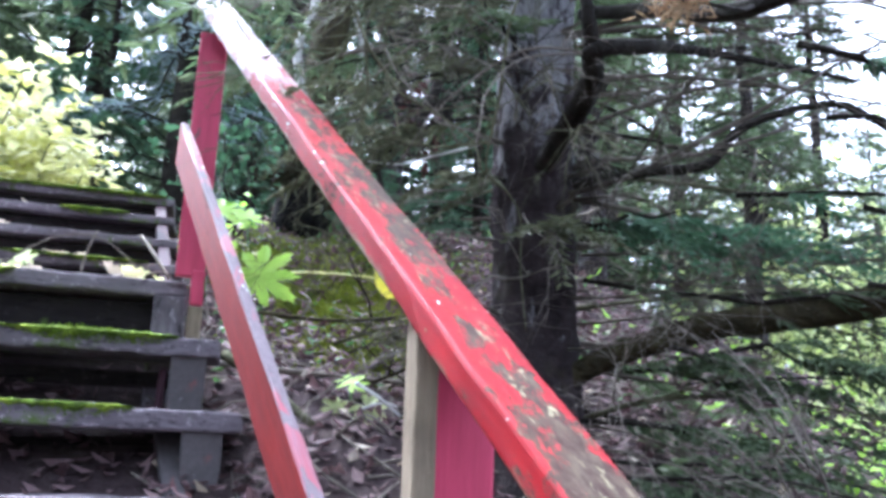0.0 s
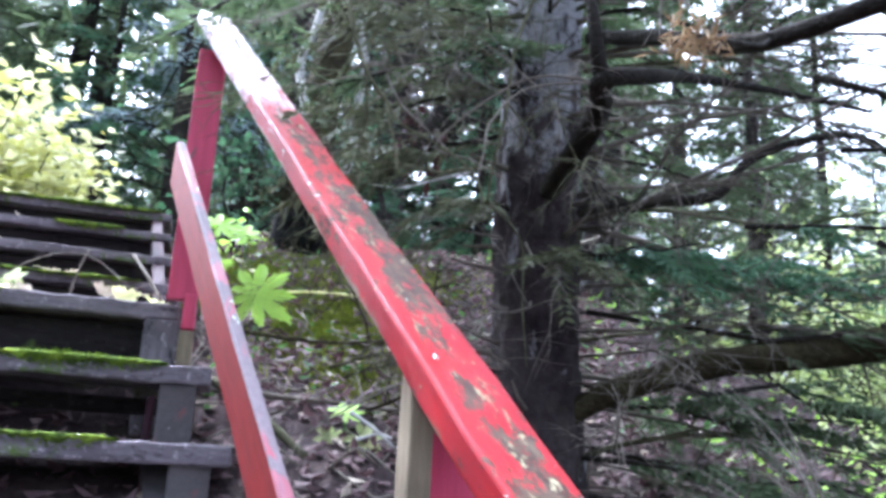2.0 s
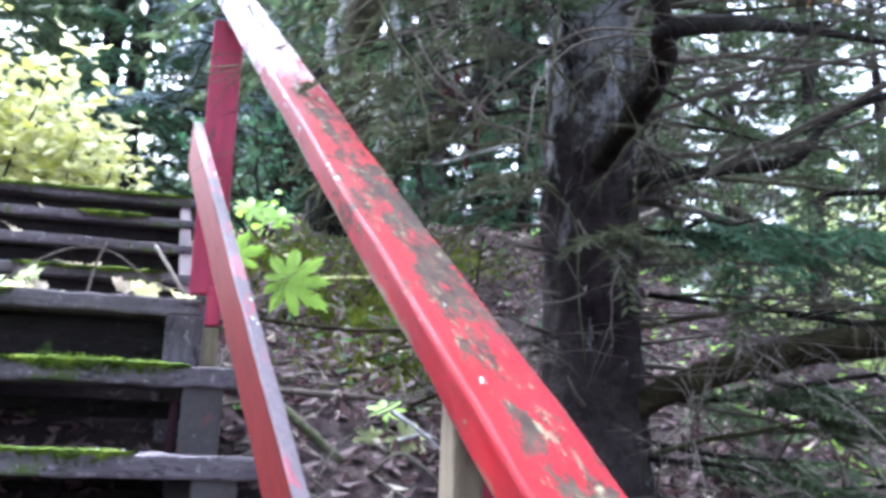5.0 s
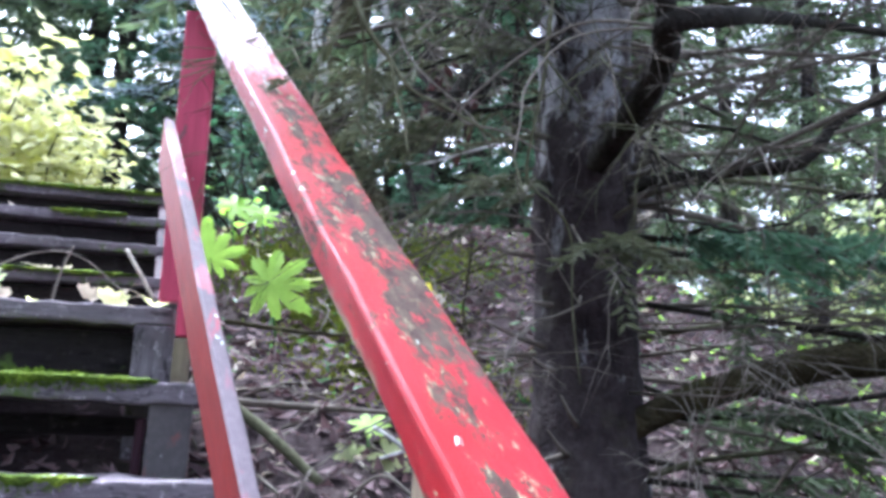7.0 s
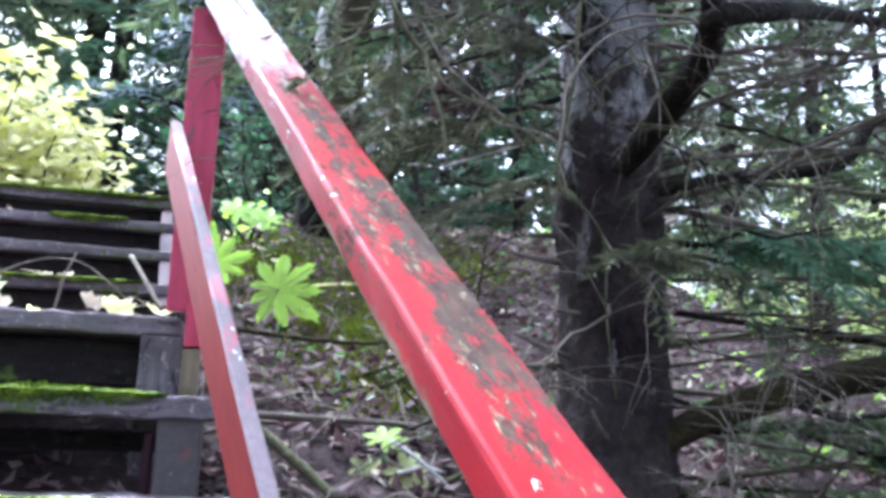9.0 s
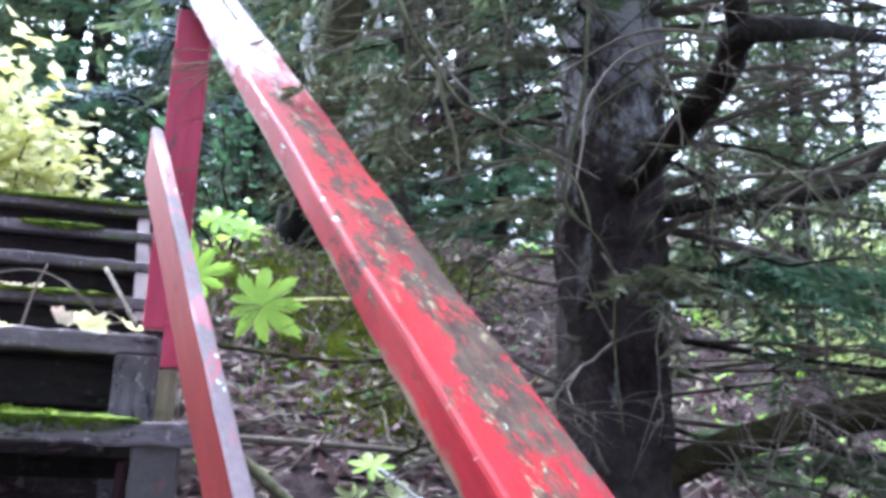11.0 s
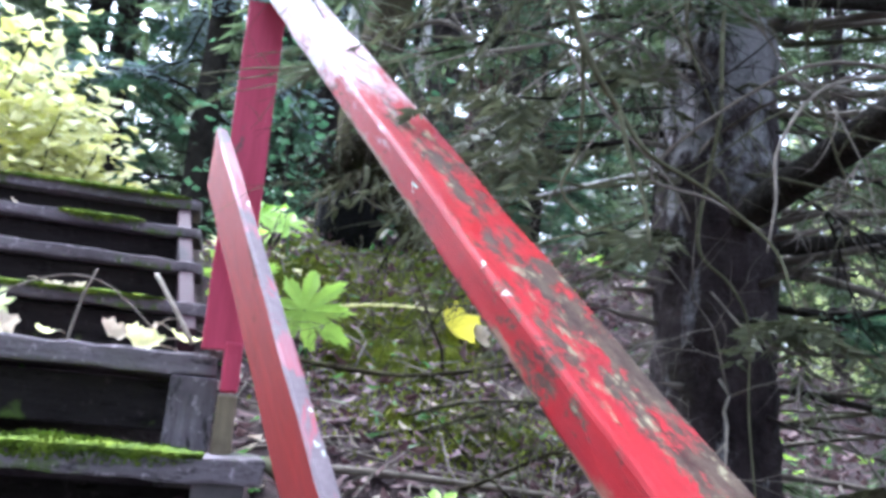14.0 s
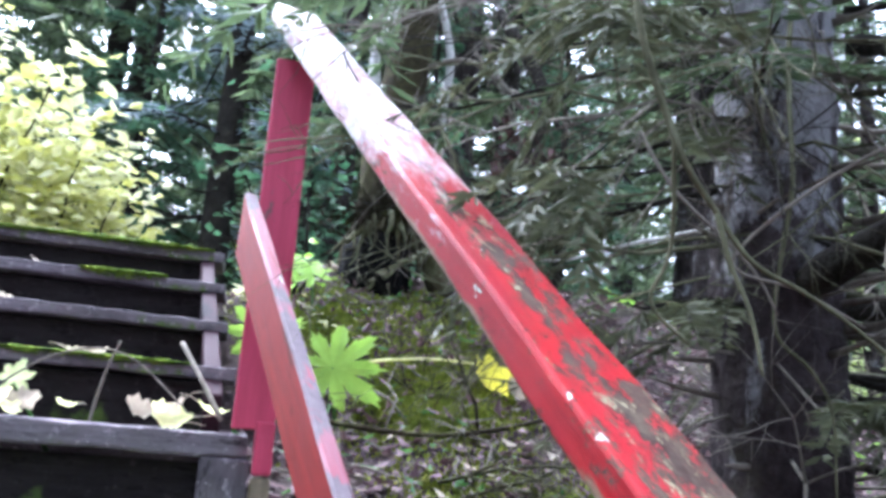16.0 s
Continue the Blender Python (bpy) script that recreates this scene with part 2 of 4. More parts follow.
BARK = mottled("grey_brown_bark", [(0.34, (0.012, 0.009, 0.009)), (0.46, (0.038, 0.03, 0.029)), (0.56, (0.06, 0.052, 0.049)), (0.64, (0.2, 0.2, 0.205))], 6.5, 0.9, 1.0, 0.02, (1, 1, 0.75), 42)
BARK_DARK = mottled("dark_bark", [(0.3, (0.01, 0.0085, 0.007)), (0.55, (0.03, 0.026, 0.021)), (0.8, (0.07, 0.07, 0.05))], 9, 0.92, 0.9, 0.015, None, 60)
BARK_MOSS = mottled("mossy_bark", [(0.3, (0.018, 0.015, 0.009)), (0.5, (0.05, 0.042, 0.022)), (0.68, (0.075, 0.08, 0.028)), (0.85, (0.14, 0.14, 0.09))], 7, 0.95, 1.0, 0.02, None, 50)
PALEBARK = mottled("pale_lichen_bark", [(0.3, (0.3, 0.29, 0.27)), (0.6, (0.6, 0.6, 0.58)), (0.8, (0.75, 0.75, 0.73))], 9, 0.85, 0.6, 0.01)
TWIG = mottled("dry_grey_twig", [(0.3, (0.09, 0.075, 0.06)), (0.6, (0.2, 0.18, 0.15)), (0.8, (0.34, 0.33, 0.3))], 12, 0.9, 0.4, 0.004)
NEEDLE = leafy("dark_green_needles", (0.07, 0.11, 0.05), (0.13, 0.175, 0.085), 0.4, 0.5)
NEEDLE_OLIVE = leafy("dull_olive_needles", (0.075, 0.085, 0.04), (0.14, 0.15, 0.08), 0.35, 0.6)
NEEDLE_PALE = leafy("skylit_blue_grey_needles", (0.2, 0.27, 0.28), (0.34, 0.42, 0.44), 0.35, 0.5)
NEEDLE_BLUE = leafy("blue_green_needles", (0.07, 0.16, 0.09), (0.13, 0.23, 0.12), 0.4, 0.5)
LEAF = leafy("bright_green_leaf", (0.32, 0.58, 0.06), (0.42, 0.66, 0.1), 0.5)
LEAF_ORANGE = leafy("dead_orange_needle", (0.17, 0.1, 0.05), (0.33, 0.25, 0.14), 0.3, 0.7)
LEAF_GOLD = leafy("clear_yellow_leaf", (0.72, 0.66, 0.06), (0.75, 0.7, 0.1), 0.4)
LEAF_DARK = leafy("dark_reddish_dead_leaf", (0.02, 0.01, 0.01), (0.07, 0.026, 0.022), 0.2, 0.7)
LEAF_MID = leafy("fresh_green_leaf", (0.06, 0.16, 0.045), (0.13, 0.26, 0.06), 0.5)
LEAF_YELLOW = leafy("yellow_green_leaf", (0.55, 0.56, 0.13), (0.82, 0.81, 0.55), 0.5)
LEAF_SUN = leafy("pale_yellow_green_leaf", (0.42, 0.52, 0.14), (0.62, 0.68, 0.34), 0.5)
LEAF_COOL = leafy("cool_green_leaf", (0.04, 0.1, 0.05), (0.1, 0.2, 0.1), 0.45)
TWIG_MOSS = mottled("mossy_twig", [(0.3, (0.05, 0.05, 0.028)), (0.55, (0.12, 0.12, 0.07)), (0.8, (0.25, 0.26, 0.18))], 14, 0.95, 0.5, 0.004)
LEAF_BROWN = leafy("dead_brown_leaf", (0.075, 0.04, 0.045), (0.21, 0.14, 0.14), 0.2, 0.7)
LEAF_PALE = leafy("pale_dry_leaf", (0.4, 0.32, 0.22), (0.55, 0.5, 0.42), 0.3, 0.7)
HOLE_SHADE = mottled("hollow_shade_black", [(0.3, (0.0012, 0.001, 0.001)), (0.7, (0.003, 0.0026, 0.0022))], 8, 0.95, 0.8, 0.02)


# ---- builders ----
def part(name, bm, material, parent, label=""):
    me = bpy.data.meshes.new(name)
    bm.to_mesh(me)
    bm.free()
    me.materials.append(material)
    ob = new(name, me)
    ob.parent = parent
    if label:
        ob["label"] = label
    return ob


class Geo:
    """Collects tubes, leaves and clumps into one mesh."""

    def __init__(self):
        self.v, self.f, self.n = [], [], 0

    def add(self, verts, faces):
        self.v.append(np.asarray(verts, float))
        self.f += [tuple(i + self.n for i in f) for f in faces]
        self.n += len(verts)

    def tube(self, pts, radii, sides=5, wobble=0.0, rng=random):
        pts = [Vector(p) for p in pts]
        n = len(pts)
        ring, up = [], Vector((0.31, 0.2, 0.93))
        for i, p in enumerate(pts):
            d = (pts[min(i + 1, n - 1)] - pts[max(i - 1, 0)]).normalized()
            if abs(d.dot(up)) > 0.95:
                up = Vector((0.9, 0.3, 0.1))
            a = d.cross(up).normalized()
            b = d.cross(a)
            up = -d.cross(a) if abs(d.dot(b)) < 0.9 else up
            r = radii[i] if hasattr(radii, "__len__") else radii
            for k in range(sides):
                w = 2 * math.pi * k / sides
                q = r * (1 + wobble * rng.uniform(-1, 1))
                ring.append(p + a * (q * math.cos(w)) + b * (q * math.sin(w)))
        faces = [(i * sides + k, i * sides + (k + 1) % sides, (i + 1) * sides + (k + 1) % sides, (i + 1) * sides + k) for i in range(n - 1) for k in range(sides)]
        faces += [tuple(range(sides))[::-1], tuple((n - 1) * sides + k for k in range(sides))]
        self.add([tuple(v) for v in ring], faces)

    def blade(self, p, d, side, length, width, fold=0.15):
        """A folded pointed leaf from p along d."""
        p, d, side = Vector(p), Vector(d).normalized(), Vector(side).normalized()
        nrm = d.cross(side)
        m = p + d * length * 0.45
        vs = [p, m + side * width / 2 + nrm * fold * width, p + d * length, m - side * width / 2 + nrm * fold * width, m]
        self.add([tuple(v) for v in vs], [(0, 1, 4), (1, 2, 4), (0, 4, 3), (4, 2, 3)])

    def mesh(self, name, material, smooth=True):
        me = bpy.data.meshes.new(name)
        me.from_pydata(np.concatenate(self.v).tolist(), [], self.f)
        me.materials.append(material)
        if smooth:
            me.polygons.foreach_set("use_smooth", [True] * len(me.polygons))
        return me

    def put(self, name, material, parent=None, label="", smooth=True):
        ob = new(name, self.mesh(name, material, smooth))
        ob.parent = parent
        if label:
            ob["label"] = label
        return ob


def thing(name, label, category, at=(0, 0, 0), group="", kind=""):
    ob = new(name)
    ob.empty_display_size = 0.1
    ob.location = at
    return tagged(ob, label, category, group, kind)


def plank_bm(a, b, width, thick, across, cuts=10, bow=0.0, rough=0.0015, bevel=0.006, seed=1, trim=(0.0, 0.0)):
    """A sawn board from a to b (the middle of its section). across: the way of its width."""
    rng = random.Random(seed)
    a, b, across = Vector(a), Vector(b), Vector(across)
    d = (b - a).normalized()
    w = (across - d * across.dot(d)).normalized()
    t = d.cross(w)
    bm = bmesh.new()
    rows = []
    for i in range(cuts + 1):
        f = i / cuts
        c = a.lerp(b, f) + t * bow * math.sin(math.pi * f)
        row = []
        for sw, st in ((-1, -1), (1, -1), (1, 1), (-1, 1)):
            e = (trim[0] if i == 0 else trim[1] if i == cuts else 0) * sw
            j = Vector((rng.uniform(-1, 1), rng.uniform(-1, 1), rng.uniform(-1, 1))) * rough
            row.append(bm.verts.new(c + w * sw * width / 2 + t * st * thick / 2 + d * e + j))
        rows.append(row)
    for r, s in zip(rows, rows[1:]):
        for k in range(4):
            bm.faces.new((r[k], r[(k + 1) % 4], s[(k + 1) % 4], s[k]))
    bm.faces.new(rows[0][::-1])
    bm.faces.new(rows[-1])
    bmesh.ops.recalc_face_normals(bm, faces=bm.faces)
    if bevel:
        long = [e for e in bm.edges if len(e.link_faces) == 2 and e.calc_face_angle(0) > 0.8]
        bmesh.ops.bevel(bm, geom=long, offset=bevel, segments=2, affect="EDGES", profile=0.5)
    return bm


def shift_to(ob, m):
    """Gives a mesh object its own axes at the pose m, leaving its shape in place."""
    ob.data.transform(m.inverted())
    ob.matrix_basis = m
    return ob


def along(a, b, up=(0, 0, 1)):
    d = (Vector(b) - Vector(a)).normalized()
    s = Vector(up).cross(d).normalized()
    u = d.cross(s)
    return Matrix(((d.x, s.x, u.x, a[0]), (d.y, s.y, u.y, a[1]), (d.z, s.z, u.z, a[2]), (0, 0, 0, 1)))


def board(name, a, b, width, thick, across, material, parent=None, label="", **kw):
    """A board with its own axes, x along the grain."""
    ob = part(name, plank_bm(a, b, width, thick, across, **kw), material, None, label)
    shift_to(ob, along(a, b, (0, 0, 1) if abs((Vector(b) - Vector(a)).normalized().z) < 0.9 else (0, 1, 0)))
    ob.parent = parent
    if parent:
        ob.matrix_parent_inverse = Matrix.Translation(parent.location).inverted()
    return ob


def hill(x, y):
    """The height of the ground: a slope up to a flat top, falling away beside the wood."""
    s = float(np.interp(y, (-40, -3, 0, 4.1, 5.0, 6.5, 14, 60), (-3.5, -1.47, 0, 2.01, 2.62, 2.8, 3.1, 3.4)))
    if x < 0.5:
        f = min(1.0, (0.5 - x) / 0.5)
        s = min(s, s + (float(np.interp(y, (4.1, 4.6, 14, 60), (2.01, 2.38, 2.75, 3.3))) - s) * f)
    s += 0.45 * max(0.0, min(1.0, (-1.2 - x) / 0.5)) * max(0.0, min(1.0, (y - 1.2) / 0.8, (5.0 - y) / 0.8))
    s -= 0.33 * max(0.0, x - 2.0) * (1 if x < 8 else 6 / max(x - 2.0, 0.1))
    s -= 0.1 * math.exp(-((x - 0.45) / 0.28) ** 2 - ((y - 3.85) / 0.35) ** 2)
    s += 0.05 * noise.noise((x * 1.3, y * 1.3, 0.2)) + 0.025 * noise.noise((x * 4, y * 4, 3.1)) + 0.5 * noise.noise((x * 0.09, y * 0.09, 9)) * min(1, max(0, (math.hypot(x, y) - 6) / 20))
    return s


# ---- ground ----
def spread(near, far, step, n):
    a = np.arange(-near, near + 1e-6, step)
    b = near * (far / near) ** (np.arange(1, n + 1) / n)
    return np.concatenate((-b[::-1], a, b))


gx, gy = spread(7, 900, 0.14, 26) + 0.5, spread(7, 900, 0.14, 26) + 3.0
gv = [(x, y, hill(x, y)) for y in gy for x in gx]
nx = len(gx)
gf = [(j * nx + i, j * nx + i + 1, (j + 1) * nx + i + 1, (j + 1) * nx + i) for j in range(len(gy) - 1) for i in range(nx - 1)]
me = bpy.data.meshes.new("ground")
me.from_pydata(gv, [], gf)
me.materials.append(SOIL)
me.polygons.foreach_set("use_smooth", [True] * len(me.polygons))
tagged(new("ground", me), "dark brown forest floor of soil and needles", "ground", kind="structure")

# ---- stairs ----
# Nosing and top of each tread: place along the walk, height, right-hand end.
LOWER = [(1.905, 0.955, 0.5, 0.055), (2.147, 1.165, 0.45, 0.055), (2.389, 1.375, 0.39, 0.05), (2.632, 1.588, 0.32, 0.05)]
UPPER = [(3.5, 1.975, 0.15, 0.036), (3.77, 2.14, 0.1, 0.036), (4.03, 2.305, 0.07, 0.036), (4.29, 2.47, 0.04, 0.04)]
LAND_Y, LAND_Z, LEFT = 2.863, 1.79, -1.15

lower = thing("staircase", "old grey wooden steps with moss, lower flight on the slope", "stairs", (-0.3, 2.3, 0.0))
upper = thing("staircase", "old grey wooden steps with moss, upper flight above the landing", "stairs", (-0.5, 3.9, 0.0))
for k, (y, z, r, th) in enumerate(LOWER):
    board("tread", (LEFT, y + 0.13, z - th / 2), (r, y + 0.125, z - th / 2 - 0.006), 0.26, th, (0, 1, 0), TREAD, lower, cuts=30, rough=0.004, bevel=0.007, seed=20 + k)
for k, (y, z, r, th) in enumerate(UPPER):
    board("tread", (LEFT, y + 0.13, z - th / 2 + 0.008), (r, y + 0.13, z - th / 2), 0.24, th, (0, 1, 0), TREAD, upper, cuts=26, rough=0.0028, bevel=0.005, seed=30 + k)
    low = LAND_Z if k == 0 else UPPER[k - 1][1]
    board("riser", (LEFT, y + 0.085, (low + z - th) / 2), (r - 0.03, y + 0.085, (low + z - th) / 2), z - th - low - 0.006, 0.022, (0, 0, 1), SHADE_WOOD, upper, cuts=4, seed=40 + k)
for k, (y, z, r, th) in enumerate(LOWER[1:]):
    board("riser", (LEFT, y + 0.235, z - 0.11), (r - 0.1, y + 0.235, z - 0.11), 0.05, 0.03, (0, 0, 1), SHADE_WOOD, lower, cuts=4, seed=50 + k)
# stringers and the uprights under the lower flight
board("stringer", (0.43, 1.75, 0.49), (0.2, 2.63, 1.27), 0.2, 0.07, (0, -0.65, 0.75), PINKGREY, lower, "grey board with traces of red paint", cuts=8, seed=61)
board("cleat", (0.235, 2.665, 1.05), (0.235, 2.665, 1.536), 0.1, 0.045, (1, 0, 0), PINKGREY, lower, "grey upright with traces of red paint", cuts=6, seed=65)
board("cleat", (0.295, 2.425, 0.85), (0.295, 2.425, 1.324), 0.1, 0.045, (1, 0, 0), PINKGREY, lower, "grey upright with traces of red paint", cuts=6, seed=66)
board("cleat", (0.16, 2.7, 1.25), (0.168, 2.7, 1.5), 0.022, 0.03, (1, 0, 0), SHADE_STAIN, lower, "thin red-stained batten", cuts=4, seed=67)
board("stringer", (-0.62, 1.75, 0.6), (-0.85, 2.63, 1.385), 0.2, 0.06, (0, -0.65, 0.75), SHADE_WOOD, lower, cuts=8, seed=62)
board("stringer", (0.1, 3.5, 1.8), (-0.02, 4.36, 2.34), 0.22, 0.05, (0, -0.55, 0.83), SHADE_STAIN, upper, "red-stained board, shade put into its colour", cuts=8, seed=63)
board("stringer", (-0.95, 3.5, 1.8), (-1.07, 4.36, 2.34), 0.22, 0.05, (0, -0.55, 0.83), SHADE_WOOD, upper, cuts=8, seed=64)

landing = thing("landing", "grey wooden landing with moss and fallen leaves", "landing", (-0.4, 3.1, 0.0))
for k in range(4):
    y = LAND_Y + 0.075 + 0.155 * k
    board("plank", (LEFT - 0.2, y, LAND_Z - 0.025), (0.2 - 0.02 * k, y, LAND_Z - 0.025), 0.148, 0.05, (0, 1, 0), TREAD, landing, cuts=30, rough=0.004, bevel=0.007, seed=70 + k)
board("joist", (LEFT, LAND_Y + 0.1, LAND_Z - 0.12), (0.18, LAND_Y + 0.1, LAND_Z - 0.12), 0.11, 0.05, (0, 0, 1), SHADE_WOOD, landing, cuts=6, seed=76)
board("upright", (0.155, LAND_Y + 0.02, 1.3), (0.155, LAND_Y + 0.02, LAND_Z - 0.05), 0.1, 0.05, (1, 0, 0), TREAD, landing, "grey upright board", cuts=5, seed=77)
board("upright", (-0.8, LAND_Y + 0.3, 1.35), (-0.8, LAND_Y + 0.3, LAND_Z - 0.05), 0.1, 0.1, (1, 0, 0), SHADE_WOOD, landing, cuts=5, seed=78)
board("backboard", (LEFT, LAND_Y + 0.55, LAND_Z - 0.2), (0.1, LAND_Y + 0.55, LAND_Z - 0.2), 0.16, 0.03, (0, 0, 1), SHADE_WOOD, landing, cuts=6, seed=79)

# ---- railing ----
railing = thing("railing", "worn red wooden handrail with a mid rail and two posts", "railing", (0.5, 1.5, 0.0))
slope = Vector((-0.3405, 1.3, 1.036))
mid_at = Vector((0.555, 1.5, 1.6795))
level = Vector((1.3, 0.3405, 0)).normalized()
down = slope.cross(level).normalized()
down = down if down.z < 0 else -down
ctr = mid_at + down * 0.022
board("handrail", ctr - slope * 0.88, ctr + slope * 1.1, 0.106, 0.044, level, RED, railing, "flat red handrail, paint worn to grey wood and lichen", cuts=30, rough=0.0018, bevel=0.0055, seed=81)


def mid_rail_bm(a, b, tall, thick, cuts=24, seed=82):
    """A board set on edge along a-b (its upper camera-side arris), cut plumb at both ends; its top edge takes the second material."""
    rg = random.Random(seed)
    a, b = Vector(a), Vector(b)
    n = Vector((-(b - a).y, (b - a).x, 0)).normalized()
    n = n if n.x > 0 else -n
    bm = bmesh.new()
    rows = []
    for i in range(cuts + 1):
        p = a.lerp(b, i / cuts)
        row = []
        for u, w in ((0.0, -1.0), (0.0, -0.04), (0.12, 0.0), (0.88, 0.0), (1.0, -0.04), (1.0, -1.0)):
            j = Vector((rg.uniform(-1, 1), rg.uniform(-1, 1), rg.uniform(-1, 1))) * 0.0012
            row.append(bm.verts.new(p + n * thick * u + Vector((0, 0, tall * w)) + j))
        rows.append(row)
    for r, q in zip(rows, rows[1:]):
        for k in range(6):
            f = bm.faces.new((r[k], r[(k + 1) % 6], q[(k + 1) % 6], q[k]))
            f.material_index = 1 if 1 <= k <= 3 else 0
    bm.faces.new(rows[0])
    bm.faces.new(rows[-1])
    bmesh.ops.recalc_face_normals(bm, faces=bm.faces)
    return bm


MA, MB = Vector((0.122, 2.845, 2.311)), Vector((0.61, 1.1, 0.786))
rail = part("mid_rail", mid_rail_bm(MA, MB, 0.142, 0.03), RED_DULL, None, "dull red board set on edge")
rail.data.materials.append(EDGE_MAUVE)
shift_to(rail, along(MB, MA))
rail.parent = railing
rail.matrix_parent_inverse = Matrix.Translation(railing.location).inverted()
board("post", (0.205, 2.85, 1.803), (0.198, 2.84, 2.63), 0.088, 0.042, (1, 0, 0), PINK, railing, "pinkish red painted post", cuts=10, rough=0.001, bevel=0.003, seed=83)
board("post_foot", (0.232, 2.835, 1.712), (0.23, 2.835, 1.82), 0.04, 0.036, (1, 0, 0), PINK, railing, "pink painted strip below the post", cuts=4, seed=84)
board("post_foot", (0.236, 2.838, 1.2), (0.232, 2.838, 1.708), 0.042, 0.036, (1, 0, 0), BARE, railing, "bare brown foot of the post", cuts=6, seed=87)
board("post", (0.645, 1.3, 0.5), (0.645, 1.3, 1.43), 0.1, 0.04, (1, 0, 0), PINK, railing, "pinkish red painted post", cuts=8, seed=85)
board("post_side", (0.594, 1.315, 0.5), (0.594, 1.315, 1.47), 0.034, 0.075, (1, 0, 0), BARE, railing, "pale bare wooden batten", cuts=8, seed=86)


# ---- trees ----
def wander(a, b, n, amount, rng, sag=0.0):
    a, b = Vector(a), Vector(b)
    size = (b - a).length * amount
    out = []
    for i in range(n + 1):
        f = i / n
        j = Vector((rng.gauss(0, 1), rng.gauss(0, 1), rng.gauss(0, 1))) * size * math.sin(math.pi * min(f, 0.999)) ** 0.5
        out.append(a.lerp(b, f) + (j if 0 < i < n else Vector()) - Vector((0, 0, sag * math.sin(math.pi * f))))
    return out


def dead_twigs(wood, p, d, length, rng, depth=2, r=0.006):
    """A bare branch that bends along its way and forks into finer crooked twigs."""
    d = Vector(d).normalized()
    n = 6
    pts = [Vector(p)]
    way = d.copy()
    for i in range(n):
        way = (way + Vector((rng.gauss(0, 0.12), rng.gauss(0, 0.12), rng.gauss(-0.03, 0.1)))).normalized()
        pts.append(pts[-1] + way * length / n)
    wood.tube(pts, [r * (1 - 0.78 * i / n) for i in range(n + 1)], 5 if r > 0.008 else 3)
    if depth:
        for k in range(rng.randint(3, 6)):
            i = rng.randint(1, n - 1)
            e = (pts[i + 1] - pts[i]).normalized() + Vector((rng.gauss(0, 0.6), rng.gauss(0, 0.6), rng.gauss(-0.1, 0.5)))
            dead_twigs(wood, pts[i], e, length * rng.uniform(0.28, 0.6), rng, depth - 1, r * 0.55)


def frond(geo, p, d, length, rng, blade=0.2, width=0.022, gap=0.1):
    """A flat drooping conifer bough: leaf-covered side twigs, each a few long narrow blades."""
    d = Vector(d).normalized()
    side = d.cross(Vector((0, 0, 1))).normalized()
    n = max(3, int(length / gap))
    for i in range(n):
        f = (i + rng.uniform(0.2, 0.8)) / n
        q = p + d * length * f - Vector((0, 0, length * 0.25 * f * f))
        for s in (-1, 1):
            for k in range(3):
                e = (d * rng.uniform(0.3, 1.0) + side * s * rng.uniform(0.5, 1.0) + Vector((0, 0, rng.uniform(-0.75, 0.12)))).normalized()
                le = blade * (1.15 - 0.6 * f) * rng.uniform(0.5, 1.3)
                w = e.cross(Vector((rng.gauss(0, 1), rng.gauss(0, 1), rng.gauss(0, 1)))).normalized() * width * rng.uniform(0.5, 1)
                m = q + e * le * 0.4
                geo.add([tuple(q), tuple(m + w), tuple(q + e * le), tuple(m - w)], [(0, 1, 2, 3)])


def conifer(name, label, seed, height, radius, bare, lush, needles, bark, blade=0.2, width=0.02, reach=1.8):
    """A forest spruce at the origin: tapered trunk, dead lower branches, drooping green boughs above."""
    rng = random.Random(seed)
    t = thing(name, label, "tree", group="spruces in the wood")
    tr = Geo()
    tr.tube(wander((0, 0, -0.5), (0, 0, height), 14, 0.002, rng), [radius * (1.35 if i == 0 else 1.15 if i == 1 else 1) * (1 - 0.9 * i / 14) + 0.01 for i in range(15)], 10, 0.05, rng)
    tr.put("trunk", bark, t)
    wood, gr = Geo(), Geo()
    z = 0.3
    while z < height * 0.97:
        f = z / height
        for k in range(rng.randint(3, 5)):
            w = rng.uniform(0, 2 * math.pi)
            le = reach * (1 - 0.75 * f) * rng.uniform(0.55, 1.15)
            d = Vector((math.cos(w), math.sin(w), rng.uniform(-0.2, 0.25)))
            p = Vector((0, 0, z + rng.uniform(-0.1, 0.1)))
            if z > bare or rng.random() < 0.12:
                wood.tube([p, p + d * le * 0.5 - Vector((0, 0, 0.04 * le)), p + d * le - Vector((0, 0, 0.25 * le))], [0.018, 0.011, 0.003], 4)
                frond(gr, p + d * le * 0.15, d, le * 0.9, rng, blade, width, 0.11 / lush)
                for q in range(int(2.2 * lush)):
                    g = rng.uniform(0.3, 0.8)
                    e = d + Vector((rng.gauss(0, 0.6), rng.gauss(0, 0.6), rng.uniform(-0.5, 0.0)))
                    frond(gr, p + d * le * g - Vector((0, 0, 0.2 * le * g * g)), e, le * 0.45, rng, blade, width, 0.11 / lush)
            else:
                dead_twigs(wood, p, d, le * 0.7, rng, 1, 0.011)
        z += rng.uniform(0.2, 0.36)
    wood.put("deadwood", BARK_DARK, t, "dead grey-brown branches")
    gr.put("crown", needles, t, "drooping green boughs", smooth=False)
    return t


